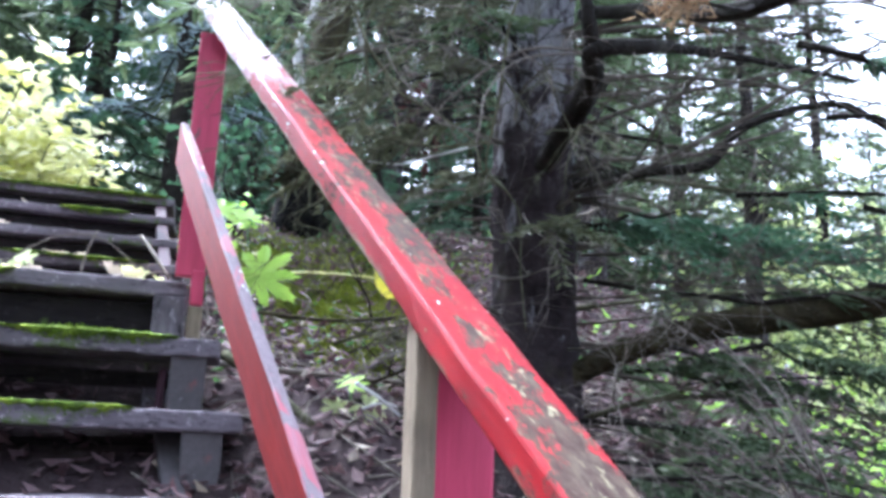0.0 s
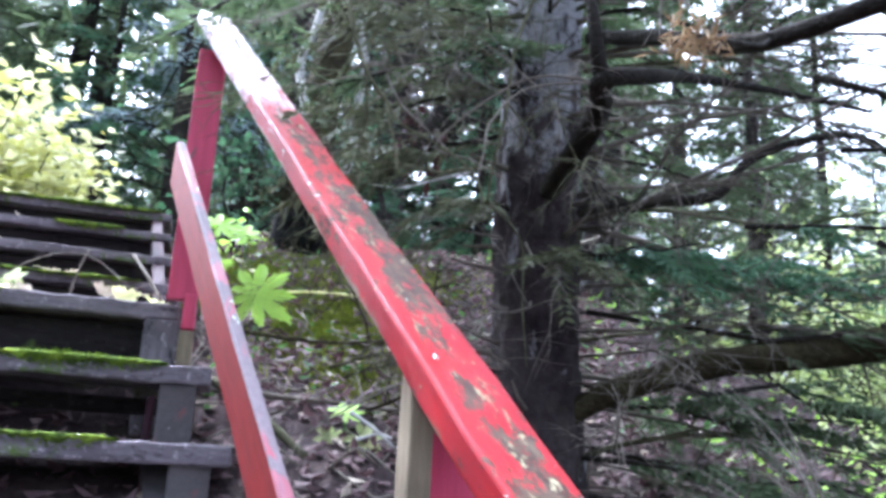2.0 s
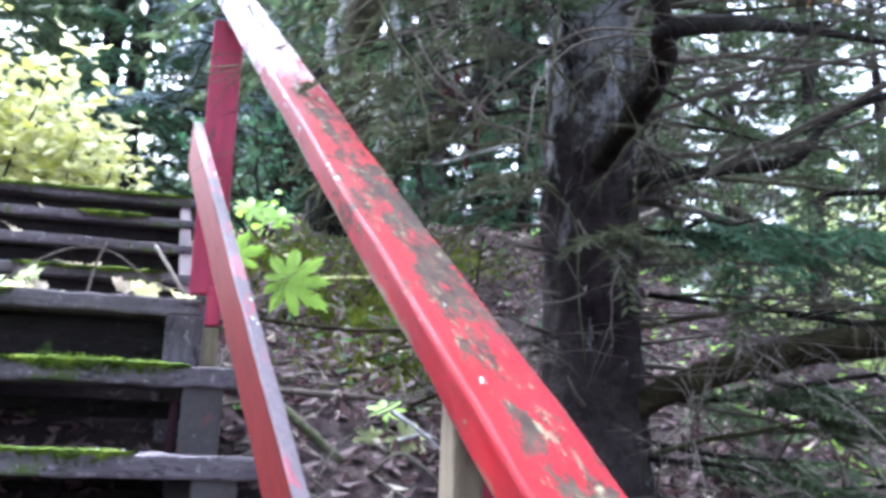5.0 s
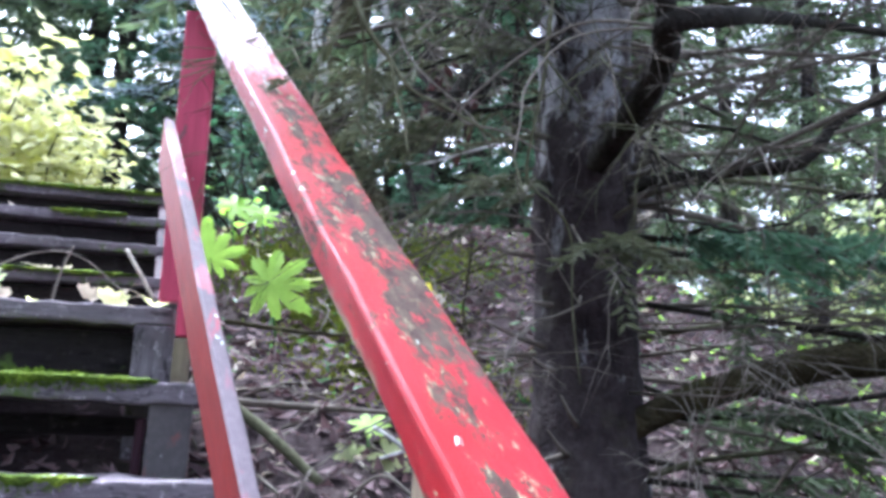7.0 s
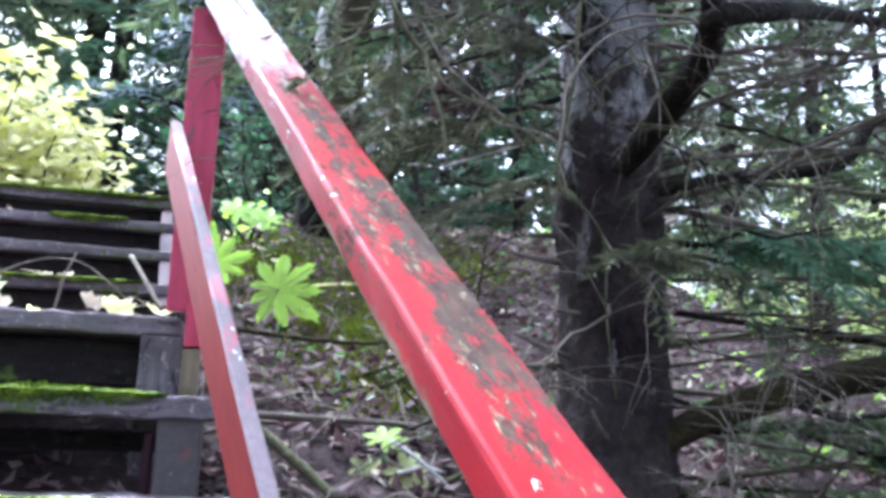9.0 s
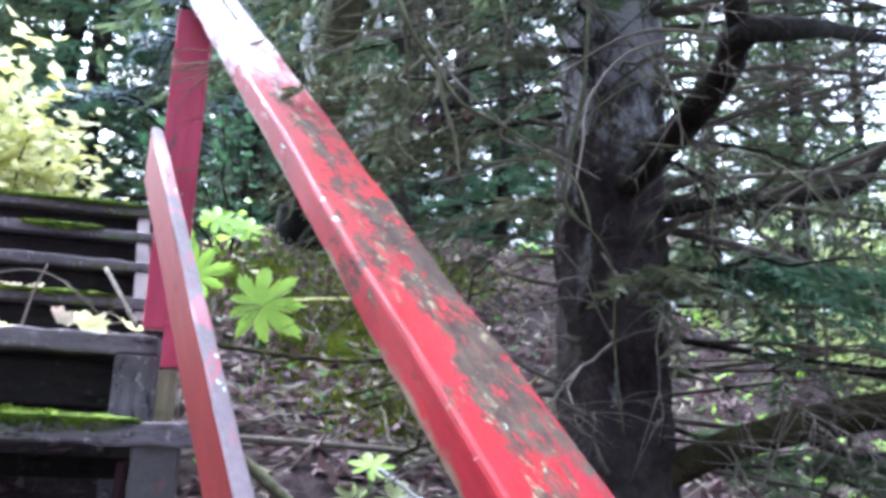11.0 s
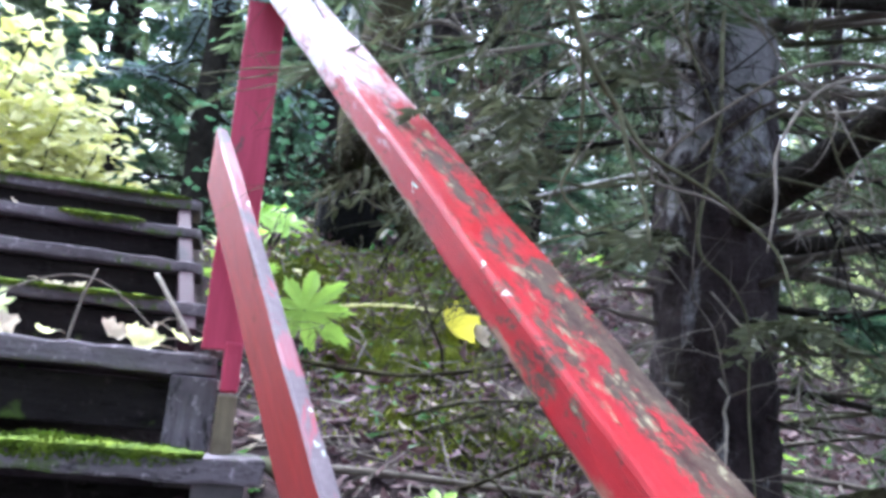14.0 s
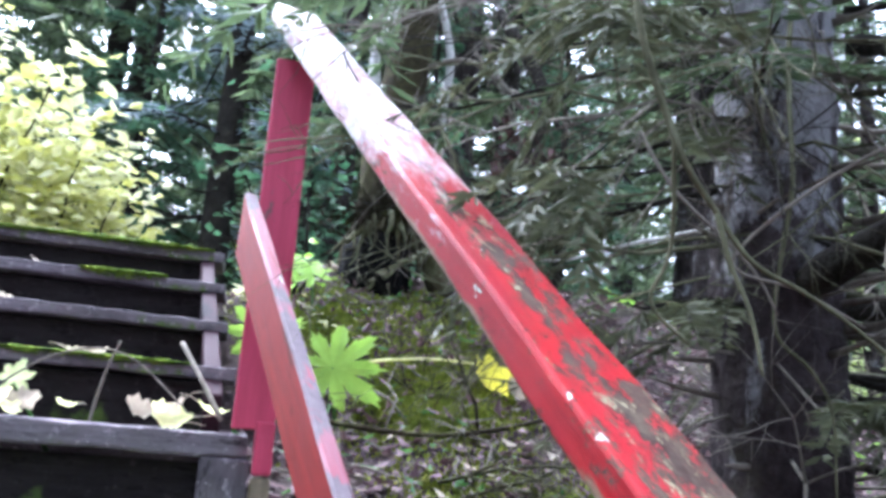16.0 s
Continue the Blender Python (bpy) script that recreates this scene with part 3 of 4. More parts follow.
def place_tree(t, x, y, turn=0.0, size=1.0, sink=0.0):
    t.matrix_basis = Matrix.Translation((x, y, hill(x, y) - sink)) @ Matrix.Rotation(turn, 4, "Z") @ Matrix.Scale(size, 4)
    return t


KINDS = {
    "a": (conifer("spruce", "tall dark spruce with drooping green boughs", 5, 11, 0.16, 0.9, 1.5, NEEDLE, BARK_DARK, 0.22, 0.02, 2.1), -1.7, 10.6, 0.3, 1.0),
    "b": (conifer("spruce", "spruce with bare grey lower branches", 6, 12, 0.17, 3.0, 1.2, NEEDLE, BARK, 0.22, 0.02, 1.8), 1.9, 8.6, 1.0, 1.0),
    "c": (conifer("spruce", "young bushy blue-green spruce", 7, 6, 0.08, 0.3, 1.8, NEEDLE_BLUE, BARK_DARK, 0.17, 0.014, 1.4), 3.2, 9.4, 2.0, 0.8),
}
for v, (t, x, y, a, s) in KINDS.items():
    place_tree(t, x, y, a, s)
place_tree(conifer("spruce", "tall spruce with pale blue-grey boughs", 8, 9, 0.13, 1.7, 1.2, NEEDLE_PALE, BARK_DARK, 0.16, 0.012, 1.6), -0.23, 8.2, 0.5)
SPOTS = [("a", -3.9, 12.0, 1.0, 1.1), ("a", 0.4, 12.5, 2.2, 1.15), ("b", 2.9, 5.7, 3.3, 0.6), ("a", 3.2, 11.5, 4.0, 1.1), ("b", 0.9, 9.9, 5.1, 1.0), ("b", 4.4, 8.6, 0.7, 1.0),
         ("a", -4.1, 3.7, 0.8, 1.0), ("a", -4.9, 1.3, 2.8, 1.0), ("c", -3.3, 0.4, 1.0, 1.0), ("c", -3.9, -1.4, 2.2, 1.1), ("c", -3.0, -3.2, 4.0, 1.0), ("c", -5.2, 2.6, 3.0, 1.1), ("a", -6.5, -1.5, 1.1, 1.0), ("b", -8.5, 3.5, 4.1, 1.0), ("a", -5.5, -5.0, 3.1, 1.1), ("a", -7.0, 15.0, 5.5, 1.2),
         ("b", -0.6, 16.0, 0.9, 1.3), ("a", 5.6, 17.0, 1.7, 1.3), ("c", 1.4, 7.4, 4.4, 0.5), ("a", -2.2, 15.0, 3.7, 1.3), ("b", -3.2, 9.2, 2.5, 1.0), ("c", -1.0, 8.6, 0.6, 0.75),
         ("c", 2.4, 7.0, 3.0, 0.55), ("a", 1.8, 14.5, 0.2, 1.2), ("c", 0.5, 7.9, 5.2, 0.45), ("a", 12.0, 19.0, 3.0, 0.8), ("a", 15.0, 21.0, 5.0, 0.8), ("b", 6.3, 10.2, 1.3, 0.85), ("b", 7.9, 9.3, 3.9, 0.7), ("b", 8.6, 11.4, 5.0, 0.8), ("b", 9.4, 13.0, 1.9, 0.9), ("b", 5.2, 7.0, 2.2, 0.55), ("b", 8.0, 15.5, 0.4, 1.0), ("a", 1.0, 20.0, 2.0, 1.5), ("a", -5.0, 20.0, 4.0, 1.5)]
for v, x, y, a, s in SPOTS:
    place_tree(copy_thing(KINDS[v][0], Matrix()), x, y, a, s)
rng = random.Random(3)
for k in range(26):
    w = radians(rng.uniform(-22, 52))
    r = rng.uniform(24, 42)
    place_tree(copy_thing(KINDS["ab"[k % 2]][0], Matrix()), r * math.sin(w), r * math.cos(w), rng.uniform(0, 6), rng.uniform(1.0, 1.6) * (0.75 if w > 0.52 else 1))
for k in range(14):
    w = radians(rng.uniform(85, 235))
    r = rng.uniform(14, 24)
    place_tree(copy_thing(KINDS["ab"[k % 2]][0], Matrix()), r * math.sin(w), r * math.cos(w), rng.uniform(0, 6), rng.uniform(0.9, 1.3))

# The near spruce beside the railing.
rng = random.Random(11)
near = thing("spruce", "near spruce with flaking grey bark and many dry twigs", "tree", (1.235, 2.52, 0))
g = Geo()
zs = [0.6, 1.0, 1.3, 1.6, 1.9, 2.2, 2.5, 2.9, 3.4, 4.2, 5.5, 8.0, 11.0]
rs = [0.21, 0.185, 0.158, 0.142, 0.136, 0.134, 0.131, 0.128, 0.122, 0.11, 0.095, 0.06, 0.01]
levels = np.concatenate((np.arange(0.6, 3.6, 0.022), np.arange(3.6, 11, 0.5)))
ringv = []
for z in levels:
    r = float(np.interp(z, zs, rs))
    for k in range(56):
        w = 2 * math.pi * k / 56
        c = Vector((math.cos(w), math.sin(w), 0))
        rough = noise.noise(c * 1.7 + Vector((0, 0, z * 2.0))) * 0.012 + abs(noise.noise(c * 5.5 + Vector((4, 0, z * 9)))) * 0.02 + noise.noise(c * 12 + Vector((0, 7, z * 26))) * 0.006
        ringv.append(c * (r - 0.012 + rough) + Vector((0.015 * math.sin(z * 2.2), 0, z)))
g.add([tuple(v) for v in ringv], [(i * 56 + k, i * 56 + (k + 1) % 56, (i + 1) * 56 + (k + 1) % 56, (i + 1) * 56 + k) for i in range(len(levels) - 1) for k in range(56)])
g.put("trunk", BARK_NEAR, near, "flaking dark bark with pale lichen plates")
for k in range(34):
    z, w = rng.uniform(1.3, 2.9), rng.uniform(-3.6, 0.4)
    c = Vector((math.cos(w), math.sin(w), rng.uniform(-0.2, 0.5)))
    st = Geo()
    le = rng.uniform(0.05, 0.16)
    st.tube([Vector((c.x * 0.11, c.y * 0.11, z)), Vector((c.x * 0.15, c.y * 0.15, z)) + c * le * 0.4, Vector((c.x * 0.15, c.y * 0.15, z)) + c * le], [rng.uniform(0.006, 0.013), 0.006, 0.002], 5)
    st.put("branch_stub", TWIG, near, "broken grey branch stub")


def limb(name, pts, r0, r1, material, parent, label="", sides=8, origin=(0, 0, 0)):
    geo = Geo()
    fine = []
    for i in range(len(pts) - 1):
        a, b = Vector(pts[i]), Vector(pts[i + 1])
        p0, p3 = Vector(pts[max(i - 1, 0)]), Vector(pts[min(i + 2, len(pts) - 1)])
        for k in range(5):
            f = k / 5
            fine.append(0.5 * ((2 * a) + (b - p0) * f + (2 * p0 - 5 * a + 4 * b - p3) * f * f + (3 * a - p0 - 3 * b + p3) * f ** 3))
    fine.append(Vector(pts[-1]))
    n = len(fine)
    geo.tube([p - Vector(origin) for p in fine], [r0 + (r1 - r0) * i / (n - 1) for i in range(n)], sides, 0.1, random.Random(len(pts) * 7 + int(r0 * 1000)))
    return geo.put(name, material, parent, label), fine


N0 = (1.235, 2.52, 0)
limb("branch", [(1.22, 2.5, 2.13), (1.215, 2.4, 2.165), (1.176, 2.06, 2.2), (1.12, 1.86, 2.2), (1.07, 1.745, 2.19), (1.2, 1.78, 2.24), (1.374, 1.9, 2.325), (1.75, 2.1, 2.45), (2.2, 2.2, 2.5)], 0.04, 0.006, BARK_DARK, near, "dark bent branch", origin=N0)
limb("branch", [(1.09, 1.78, 2.19), (1.05, 1.73, 2.24), (1.03, 1.72, 2.35), (1.0, 1.74, 2.55)], 0.022, 0.01, BARK_DARK, near, "dark upright side branch", origin=N0)
limb("branch", [(1.27, 2.5, 2.12), (1.38, 2.4, 2.125), (1.5, 2.3, 2.135), (1.65, 2.21, 2.15), (1.745, 2.2, 2.26), (1.9, 2.18, 2.34), (2.1, 2.15, 2.38), (2.3, 2.1, 2.25)], 0.02, 0.01, BARK_DARK, near, "dark low branch", origin=N0)
limb("branch", [(1.2, 2.48, 1.44), (1.4, 2.36, 1.58), (1.62, 2.2, 1.66), (1.85, 2.05, 1.7), (2.3, 1.8, 1.78)], 0.03, 0.05, BARK_MOSS, near, "thick mossy low branch", origin=N0)
crown, wood = Geo(), Geo()
rng = random.Random(12)
z = 3.3
while z < 10.6:
    for k in range(5):
        w = rng.uniform(0, 2 * math.pi)
        le = 2.3 * (1 - 0.08 * (z - 3.3)) * rng.uniform(0.6, 1.1)
        d = Vector((math.cos(w), math.sin(w), rng.uniform(-0.05, 0.25)))
        p = Vector((0, 0, z))
        wood.tube([p, p + d * le * 0.5 - Vector((0, 0, 0.03 * le)), p + d * le - Vector((0, 0, 0.2 * le))], [0.024, 0.014, 0.004], 5)
        frond(crown, p + d * le * 0.15, d, le * 0.9, rng, 0.22, 0.018, 0.12)
        for q in range(3):
            g = rng.uniform(0.3, 0.85)
            frond(crown, p + d * le * g - Vector((0, 0, 0.18 * le * g * g)), d + Vector((rng.gauss(0, 0.6), rng.gauss(0, 0.6), rng.uniform(-0.4, 0.0))), le * 0.45, rng, 0.2, 0.016, 0.12)
    z += 0.33
wood.put("deadwood", BARK_DARK, near, "upper branches")
crown.put("crown", NEEDLE, near, "drooping green boughs", smooth=False)
rng = random.Random(21)
# dry twigs and small green sprays on the near tree
TW = [  # start, way, length, thickness
    ((1.12, 2.5, 2.62), (-0.5, -0.35, -0.1), 0.7, 0.008), ((1.12, 2.45, 2.45), (-0.6, -0.5, -0.15), 0.8, 0.008), ((1.13, 2.44, 2.3), (-0.4, -0.75, -0.05), 0.7, 0.007),
    ((1.15, 2.42, 2.0), (-0.2, -0.8, -0.25), 0.55, 0.006), ((1.1, 2.5, 1.9), (-0.9, -0.2, -0.1), 0.4, 0.006), ((1.12, 2.48, 2.8), (-0.7, -0.3, -0.1), 0.9, 0.011),
    ((1.3, 2.4, 1.75), (0.5, -0.8, -0.1), 0.7, 0.008), ((1.35, 2.45, 1.9), (0.9, -0.5, 0.05), 1.0, 0.01), ((1.33, 2.42, 2.3), (0.8, -0.6, 0.15), 1.1, 0.012),
    ((1.36, 2.5, 2.45), (1.0, -0.2, 0.1), 1.2, 0.012), ((1.3, 2.4, 2.6), (0.6, -0.7, 0.1), 1.1, 0.012), ((1.3, 2.42, 1.55), (0.7, -0.7, -0.05), 0.9, 0.01),
    ((1.36, 2.5, 1.4), (1.0, -0.3, 0.1), 1.1, 0.01), ((1.28, 2.4, 1.6), (0.2, -0.9, 0.1), 0.6, 0.007), ((1.34, 2.45, 2.2), (1.0, -0.4, 0.3), 1.2, 0.012),
    ((1.2, 2.4, 2.75), (0.1, -0.9, -0.1), 0.8, 0.009), ((1.25, 2.4, 1.3), (0.4, -0.8, 0.2), 0.7, 0.008), ((1.37, 2.55, 1.7), (1.0, 0.0, 0.1), 1.1, 0.01),
    ((1.36, 2.6, 2.05), (0.9, 0.5, 0.15), 1.2, 0.01), ((1.36, 2.6, 2.6), (0.9, 0.4, 0.2), 1.3, 0.012), ((1.1, 2.55, 2.1), (-0.9, 0.3, 0.05), 0.5, 0.007),
    ((1.1, 2.55, 2.95), (-0.9, 0.1, 0.0), 0.8, 0.01), ((1.25, 2.4, 2.9), (0.4, -0.8, 0.0), 1.0, 0.012),
]
for k in range(16):
    w = rng.uniform(-2.9, 0.5)
    TW.append(((1.235 + 0.12 * math.cos(w), 2.52 + 0.12 * math.sin(w), rng.uniform(1.5, 2.9)), (math.cos(w), math.sin(w), rng.uniform(-0.35, 0.2)), rng.uniform(0.35, 0.8), rng.uniform(0.005, 0.008)))
for p, d, le, r in TW:
    geo = Geo()
    dead_twigs(geo, Vector(p) - Vector(N0), d, le, rng, 3 if le > 0.6 else 2, r * 0.72)
    geo.put("dry_branch", TWIG, near, "dry grey branch with fine twigs")


def green_bough(p, d, le, n, material, spread=0.5):
    wood, gr = Geo(), Geo()
    p, d = Vector(p) - Vector(N0), Vector(d).normalized()
    end = p + d * le - Vector((0, 0, 0.1 * le))
    pts = wander(p, end, 6, 0.025, rng)
    wood.tube(pts, [0.009 * (1 - 0.8 * i / 6) for i in range(7)], 5)
    for k in range(int(n * 0.72)):
        i = rng.randint(1, 6)
        e = d + Vector((rng.gauss(0, spread), rng.gauss(0, spread), rng.uniform(-0.4, 0.15)))
        frond(gr, pts[i], e, rng.uniform(0.16, 0.36), rng, 0.06, 0.006, 0.02)
    b = wood.put("bough", BARK_DARK, near, "thin green-needled bough")
    gr.put("needles", material, b, "", smooth=False)


for p, d, le, n, mat in [
    ((1.3, 2.4, 1.98), (0.35, -0.75, 0.0), 0.42, 12, NEEDLE_BLUE), ((1.35, 2.45, 1.95), (0.8, -0.5, 0.03), 0.65, 18, NEEDLE_BLUE), ((1.36, 2.5, 2.0), (1.0, -0.25, 0.05), 0.8, 20, NEEDLE_BLUE),
    ((1.36, 2.45, 1.82), (0.9, -0.5, 0.0), 0.8, 18, NEEDLE), ((1.6, 2.2, 1.75), (0.8, -0.6, 0.05), 0.9, 20, NEEDLE), ((1.5, 2.2, 1.6), (0.7, -0.7, -0.05), 0.7, 16, NEEDLE),
    ((1.9, 2.0, 2.25), (0.8, -0.5, -0.1), 0.8, 18, NEEDLE), ((1.5, 1.6, 2.21), (0.8, -0.2, -0.1), 0.7, 14, NEEDLE_BLUE), ((1.36, 2.55, 2.35), (0.9, 0.1, 0.1), 1.0, 18, NEEDLE),
    ((1.35, 2.6, 2.55), (0.9, 0.4, 0.0), 1.2, 20, NEEDLE), ((1.36, 2.6, 1.65), (0.9, 0.4, 0.0), 1.2, 20, NEEDLE), ((1.3, 2.42, 1.4), (0.7, -0.6, 0.0), 0.9, 18, NEEDLE),
    ((1.2, 2.4, 2.75), (-0.2, -0.8, 0.0), 0.5, 12, NEEDLE), ((1.35, 2.45, 2.8), (0.8, -0.5, 0.0), 1.0, 18, NEEDLE), ((1.1, 2.55, 2.9), (-0.7, 0.1, -0.05), 0.8, 14, NEEDLE),
    ((1.9, 1.9, 1.75), (0.9, -0.4, 0.0), 0.9, 18, NEEDLE), ((1.36, 2.6, 2.2), (0.8, 0.6, 0.1), 1.2, 18, NEEDLE),
]:
    green_bough(p, d, le, n, mat)

for p, d, le, n, mat in [
    ((1.3, 2.4, 1.25), (0.6, -0.6, 0.05), 0.9, 20, NEEDLE), ((1.36, 2.5, 1.3), (0.95, -0.3, 0.05), 1.2, 24, NEEDLE), ((1.36, 2.6, 1.45), (0.95, 0.15, 0.0), 1.4, 24, NEEDLE),
    ((1.9, 2.1, 1.55), (0.7, -0.6, -0.1), 0.8, 18, NEEDLE), ((1.36, 2.5, 1.1), (0.8, -0.6, 0.1), 1.1, 22, NEEDLE), ((1.8, 2.3, 2.1), (0.8, -0.4, 0.1), 0.9, 18, NEEDLE_BLUE),
    ((1.36, 2.55, 2.7), (0.9, -0.1, 0.1), 1.2, 20, NEEDLE), ((2.0, 2.0, 2.0), (0.9, -0.3, 0.0), 0.9, 18, NEEDLE_BLUE), ((1.36, 2.5, 1.55), (0.7, -0.7, 0.05), 0.8, 18, NEEDLE),
    ((1.13, 2.45, 2.55), (-0.4, -0.7, -0.05), 0.6, 14, NEEDLE), ((1.12, 2.6, 2.7), (-0.8, 0.5, 0.0), 0.9, 16, NEEDLE),
]:
    green_bough(p, d, le, n, mat)
for p, d, le, n, mat in [
    ((1.12, 2.48, 2.12), (-0.7, -0.3, -0.05), 0.34, 9, NEEDLE_OLIVE),
    ((1.2, 2.4, 1.95), (-0.1, -0.9, -0.1), 0.26, 8, NEEDLE_OLIVE), ((1.12, 2.55, 2.38), (-0.8, 0.1, -0.15), 0.5, 14, NEEDLE_OLIVE),
    ((1.12, 2.45, 2.5), (-0.7, -0.4, -0.3), 0.6, 20, NEEDLE_OLIVE), ((1.14, 2.45, 2.75), (-0.6, -0.5, -0.3), 0.7, 22, NEEDLE_OLIVE),
]:
    green_bough(p, d, le, n, mat)
for k in range(12):
    p = Vector((rng.uniform(1.5, 2.6), rng.uniform(1.5, 3.0), 0))
    p.z = hill(p.x, p.y) + 0.02
    br = thing("brushwood", "dry grey fallen branch with fine twigs", "branch", p, "fallen branches under the spruce")
    geo = Geo()
    dead_twigs(geo, Vector((0, 0, 0)), (rng.uniform(-1, 1), rng.uniform(-1, 0.4), rng.uniform(0.15, 0.6)), rng.uniform(0.5, 0.9), rng, 3, 0.008)
    geo.put("twigwork", TWIG, br)

# a dead branch that hangs before the trunk, and the pale long twig behind the handrail
for pts, r0, r1, mat, lab in [
    ([(1.1, 1.78, 2.2), (0.92, 1.82, 2.2), (0.74, 1.9, 2.05), (0.82, 1.88, 2.01), (0.89, 1.86, 1.97)], 0.0035, 0.0015, TWIG, "crooked dry twig"),
    ([(0.62, 1.92, 2.2), (0.66, 1.9, 2.12), (0.76, 1.9, 2.04), (0.8, 1.9, 1.98)], 0.0028, 0.0015, TWIG, "crooked dry twig"),
    ([(1.1, 1.77, 2.2), (0.9, 1.74, 2.14), (0.81, 1.72, 2.04), (0.79, 1.7, 1.96), (0.78, 1.7, 1.9)], 0.003, 0.0015, TWIG, "hanging dry twig"),
    ([(1.14, 2.6, 2.31), (1.05, 2.72, 2.3), (0.95, 2.75, 2.27), (0.84, 2.76, 2.23), (0.72, 2.74, 2.22)], 0.006, 0.003, PALEBARK, "pale lichen-covered twig"),
    ([(1.35, 2.42, 2.7), (1.3, 1.9, 2.42), (1.26, 1.45, 2.17), (1.5, 1.1, 2.2), (1.9, 0.9, 2.3)], 0.024, 0.015, BARK_DARK, "dark overhanging branch"),
]:
    limb("twig" if r0 < 0.02 else "branch", pts, r0, r1, mat, near, lab, 5, N0)

# long mossy twigs that hang before and beside the trunk
for pts, r0 in [
    ([(0.8, 2.2, 3.1), (0.56, 1.8, 2.6), (0.49, 1.67, 2.25), (0.53, 1.66, 2.085), (0.58, 1.67, 2.02), (0.61, 1.66, 1.975), (0.665, 1.665, 1.955), (0.72, 1.67, 1.93), (0.764, 1.66, 1.89), (0.78, 1.65, 1.83)], 0.0045),
    ([(0.58, 1.67, 2.02), (0.588, 1.66, 1.97), (0.6, 1.648, 1.925), (0.606, 1.64, 1.87)], 0.003),
    ([(1.12, 2.3, 2.75), (1.02, 2.18, 2.5), (0.985, 2.13, 2.35), (0.966, 2.1, 2.231), (0.941, 2.1, 2.1), (0.933, 2.1, 1.997), (0.993, 2.1, 1.945), (1.027, 2.1, 1.88), (1.029, 2.1, 1.747), (1.046, 2.1, 1.593)], 0.0055),
    ([(0.53, 1.66, 2.085), (0.55, 1.7, 1.99), (0.54, 1.72, 1.94), (0.57, 1.7, 1.9)], 0.0025),
]:
    limb("twig", pts, r0, 0.0015, TWIG_MOSS, near, "long pale mossy twig", 6, N0)
rng = random.Random(77)
for k in range(26):
    w = rng.uniform(2.6, 4.6)
    p = Vector((0.12 * math.cos(w), 0.12 * math.sin(w), rng.uniform(2.05, 3.3)))
    geo = Geo()
    dead_twigs(geo, p, (math.cos(w), math.sin(w), rng.uniform(-0.45, 0.05)), rng.uniform(0.45, 0.95), rng, 3, rng.uniform(0.004, 0.008))
    geo.put("dry_branch", TWIG_MOSS if k % 3 else BARK_DARK, near, "mossy dead branch with drooping twigs")
for k in range(15):
    w = rng.uniform(-1.3, 0.7)
    p = Vector((0.12 * math.cos(w), 0.12 * math.sin(w), rng.uniform(1.2, 3.1)))
    geo = Geo()
    dead_twigs(geo, p, (math.cos(w), math.sin(w), rng.uniform(-0.1, 0.2)), rng.uniform(0.9, 1.5), rng, 3, rng.uniform(0.006, 0.011))
    geo.put("dry_branch", (TWIG_MOSS, TWIG)[k % 2], near, "long dead branch with fine twigs")
for k in range(16):
    p = Vector((rng.uniform(0.72, 1.3), rng.uniform(2.6, 4.4), 0))
    p.z = hill(p.x, p.y) + 0.01
    br = thing("brushwood", "mossy fallen branch with fine twigs", "branch", p, "fallen branches under the spruce")
    geo = Geo()
    dead_twigs(geo, Vector((0, 0, 0)), (rng.uniform(-0.6, 1), rng.uniform(-0.8, 0.8), rng.uniform(0.1, 0.4)), rng.uniform(0.4, 0.8), rng, 3, 0.008)
    geo.put("twigwork", BARK_MOSS if k % 2 else TWIG_MOSS, br)

# the orange-brown dead needles on the overhanging branch
geo = Geo()
for k in range(150):
    c = Vector((rng.gauss(0.945, 0.022), rng.gauss(1.18, 0.018), rng.gauss(1.975, 0.014)))
    d = Vector((rng.gauss(0, 1), rng.gauss(0, 1), rng.gauss(-0.2, 1))).normalized()
    geo.blade(c - Vector(N0), d, d.cross(Vector((0.3, 0.5, 0.8))), 0.028, 0.004)
stem, _ = limb("twig", [(1.28, 1.45, 2.18), (1.1, 1.25, 2.03), (0.925, 1.17, 1.975)], 0.006, 0.002, BARK_DARK, near, "twig with dead orange needles", 5, N0)
geo.put("dead_needles", LEAF_ORANGE, stem, "dead orange-brown needles", smooth=False)


# ---- the mossy hollow tree up the slope ----
old = thing("old_tree", "mossy old tree with a dark hollow under its roots", "tree", (0.78, 5.0, hill(0.78, 5.0)))
o0 = old.location
geo = Geo()
geo.tube([(-0.03, 0.05, 0.12), (-0.05, 0.0, 0.3), (-0.05, 0, 0.6), (0.0, 0.02, 1.0), (0.08, 0.05, 1.8), (0.12, 0.1, 3.0)], [0.15, 0.14, 0.12, 0.11, 0.1, 0.08], 14, 0.16, rng)
geo.put("trunk", BARK_MOSS, old, "moss-grown leaning trunk")
for k, (a, b, r) in enumerate([((-0.13, 0.06, 0.45), (-0.2, 0.12, -0.1), 0.04), ((0.06, -0.02, 0.38), (0.26, -0.14, -0.1), 0.045), ((0.1, 0.1, 0.35), (0.4, 0.2, -0.1), 0.05)]):
    geo = Geo()
    geo.tube(wander(a, b, 5, 0.025, rng), [r * (0.8 + 0.1 * i) for i in range(6)], 7, 0.15, rng)
    geo.put("root", BARK_MOSS, old)
geo = Geo()
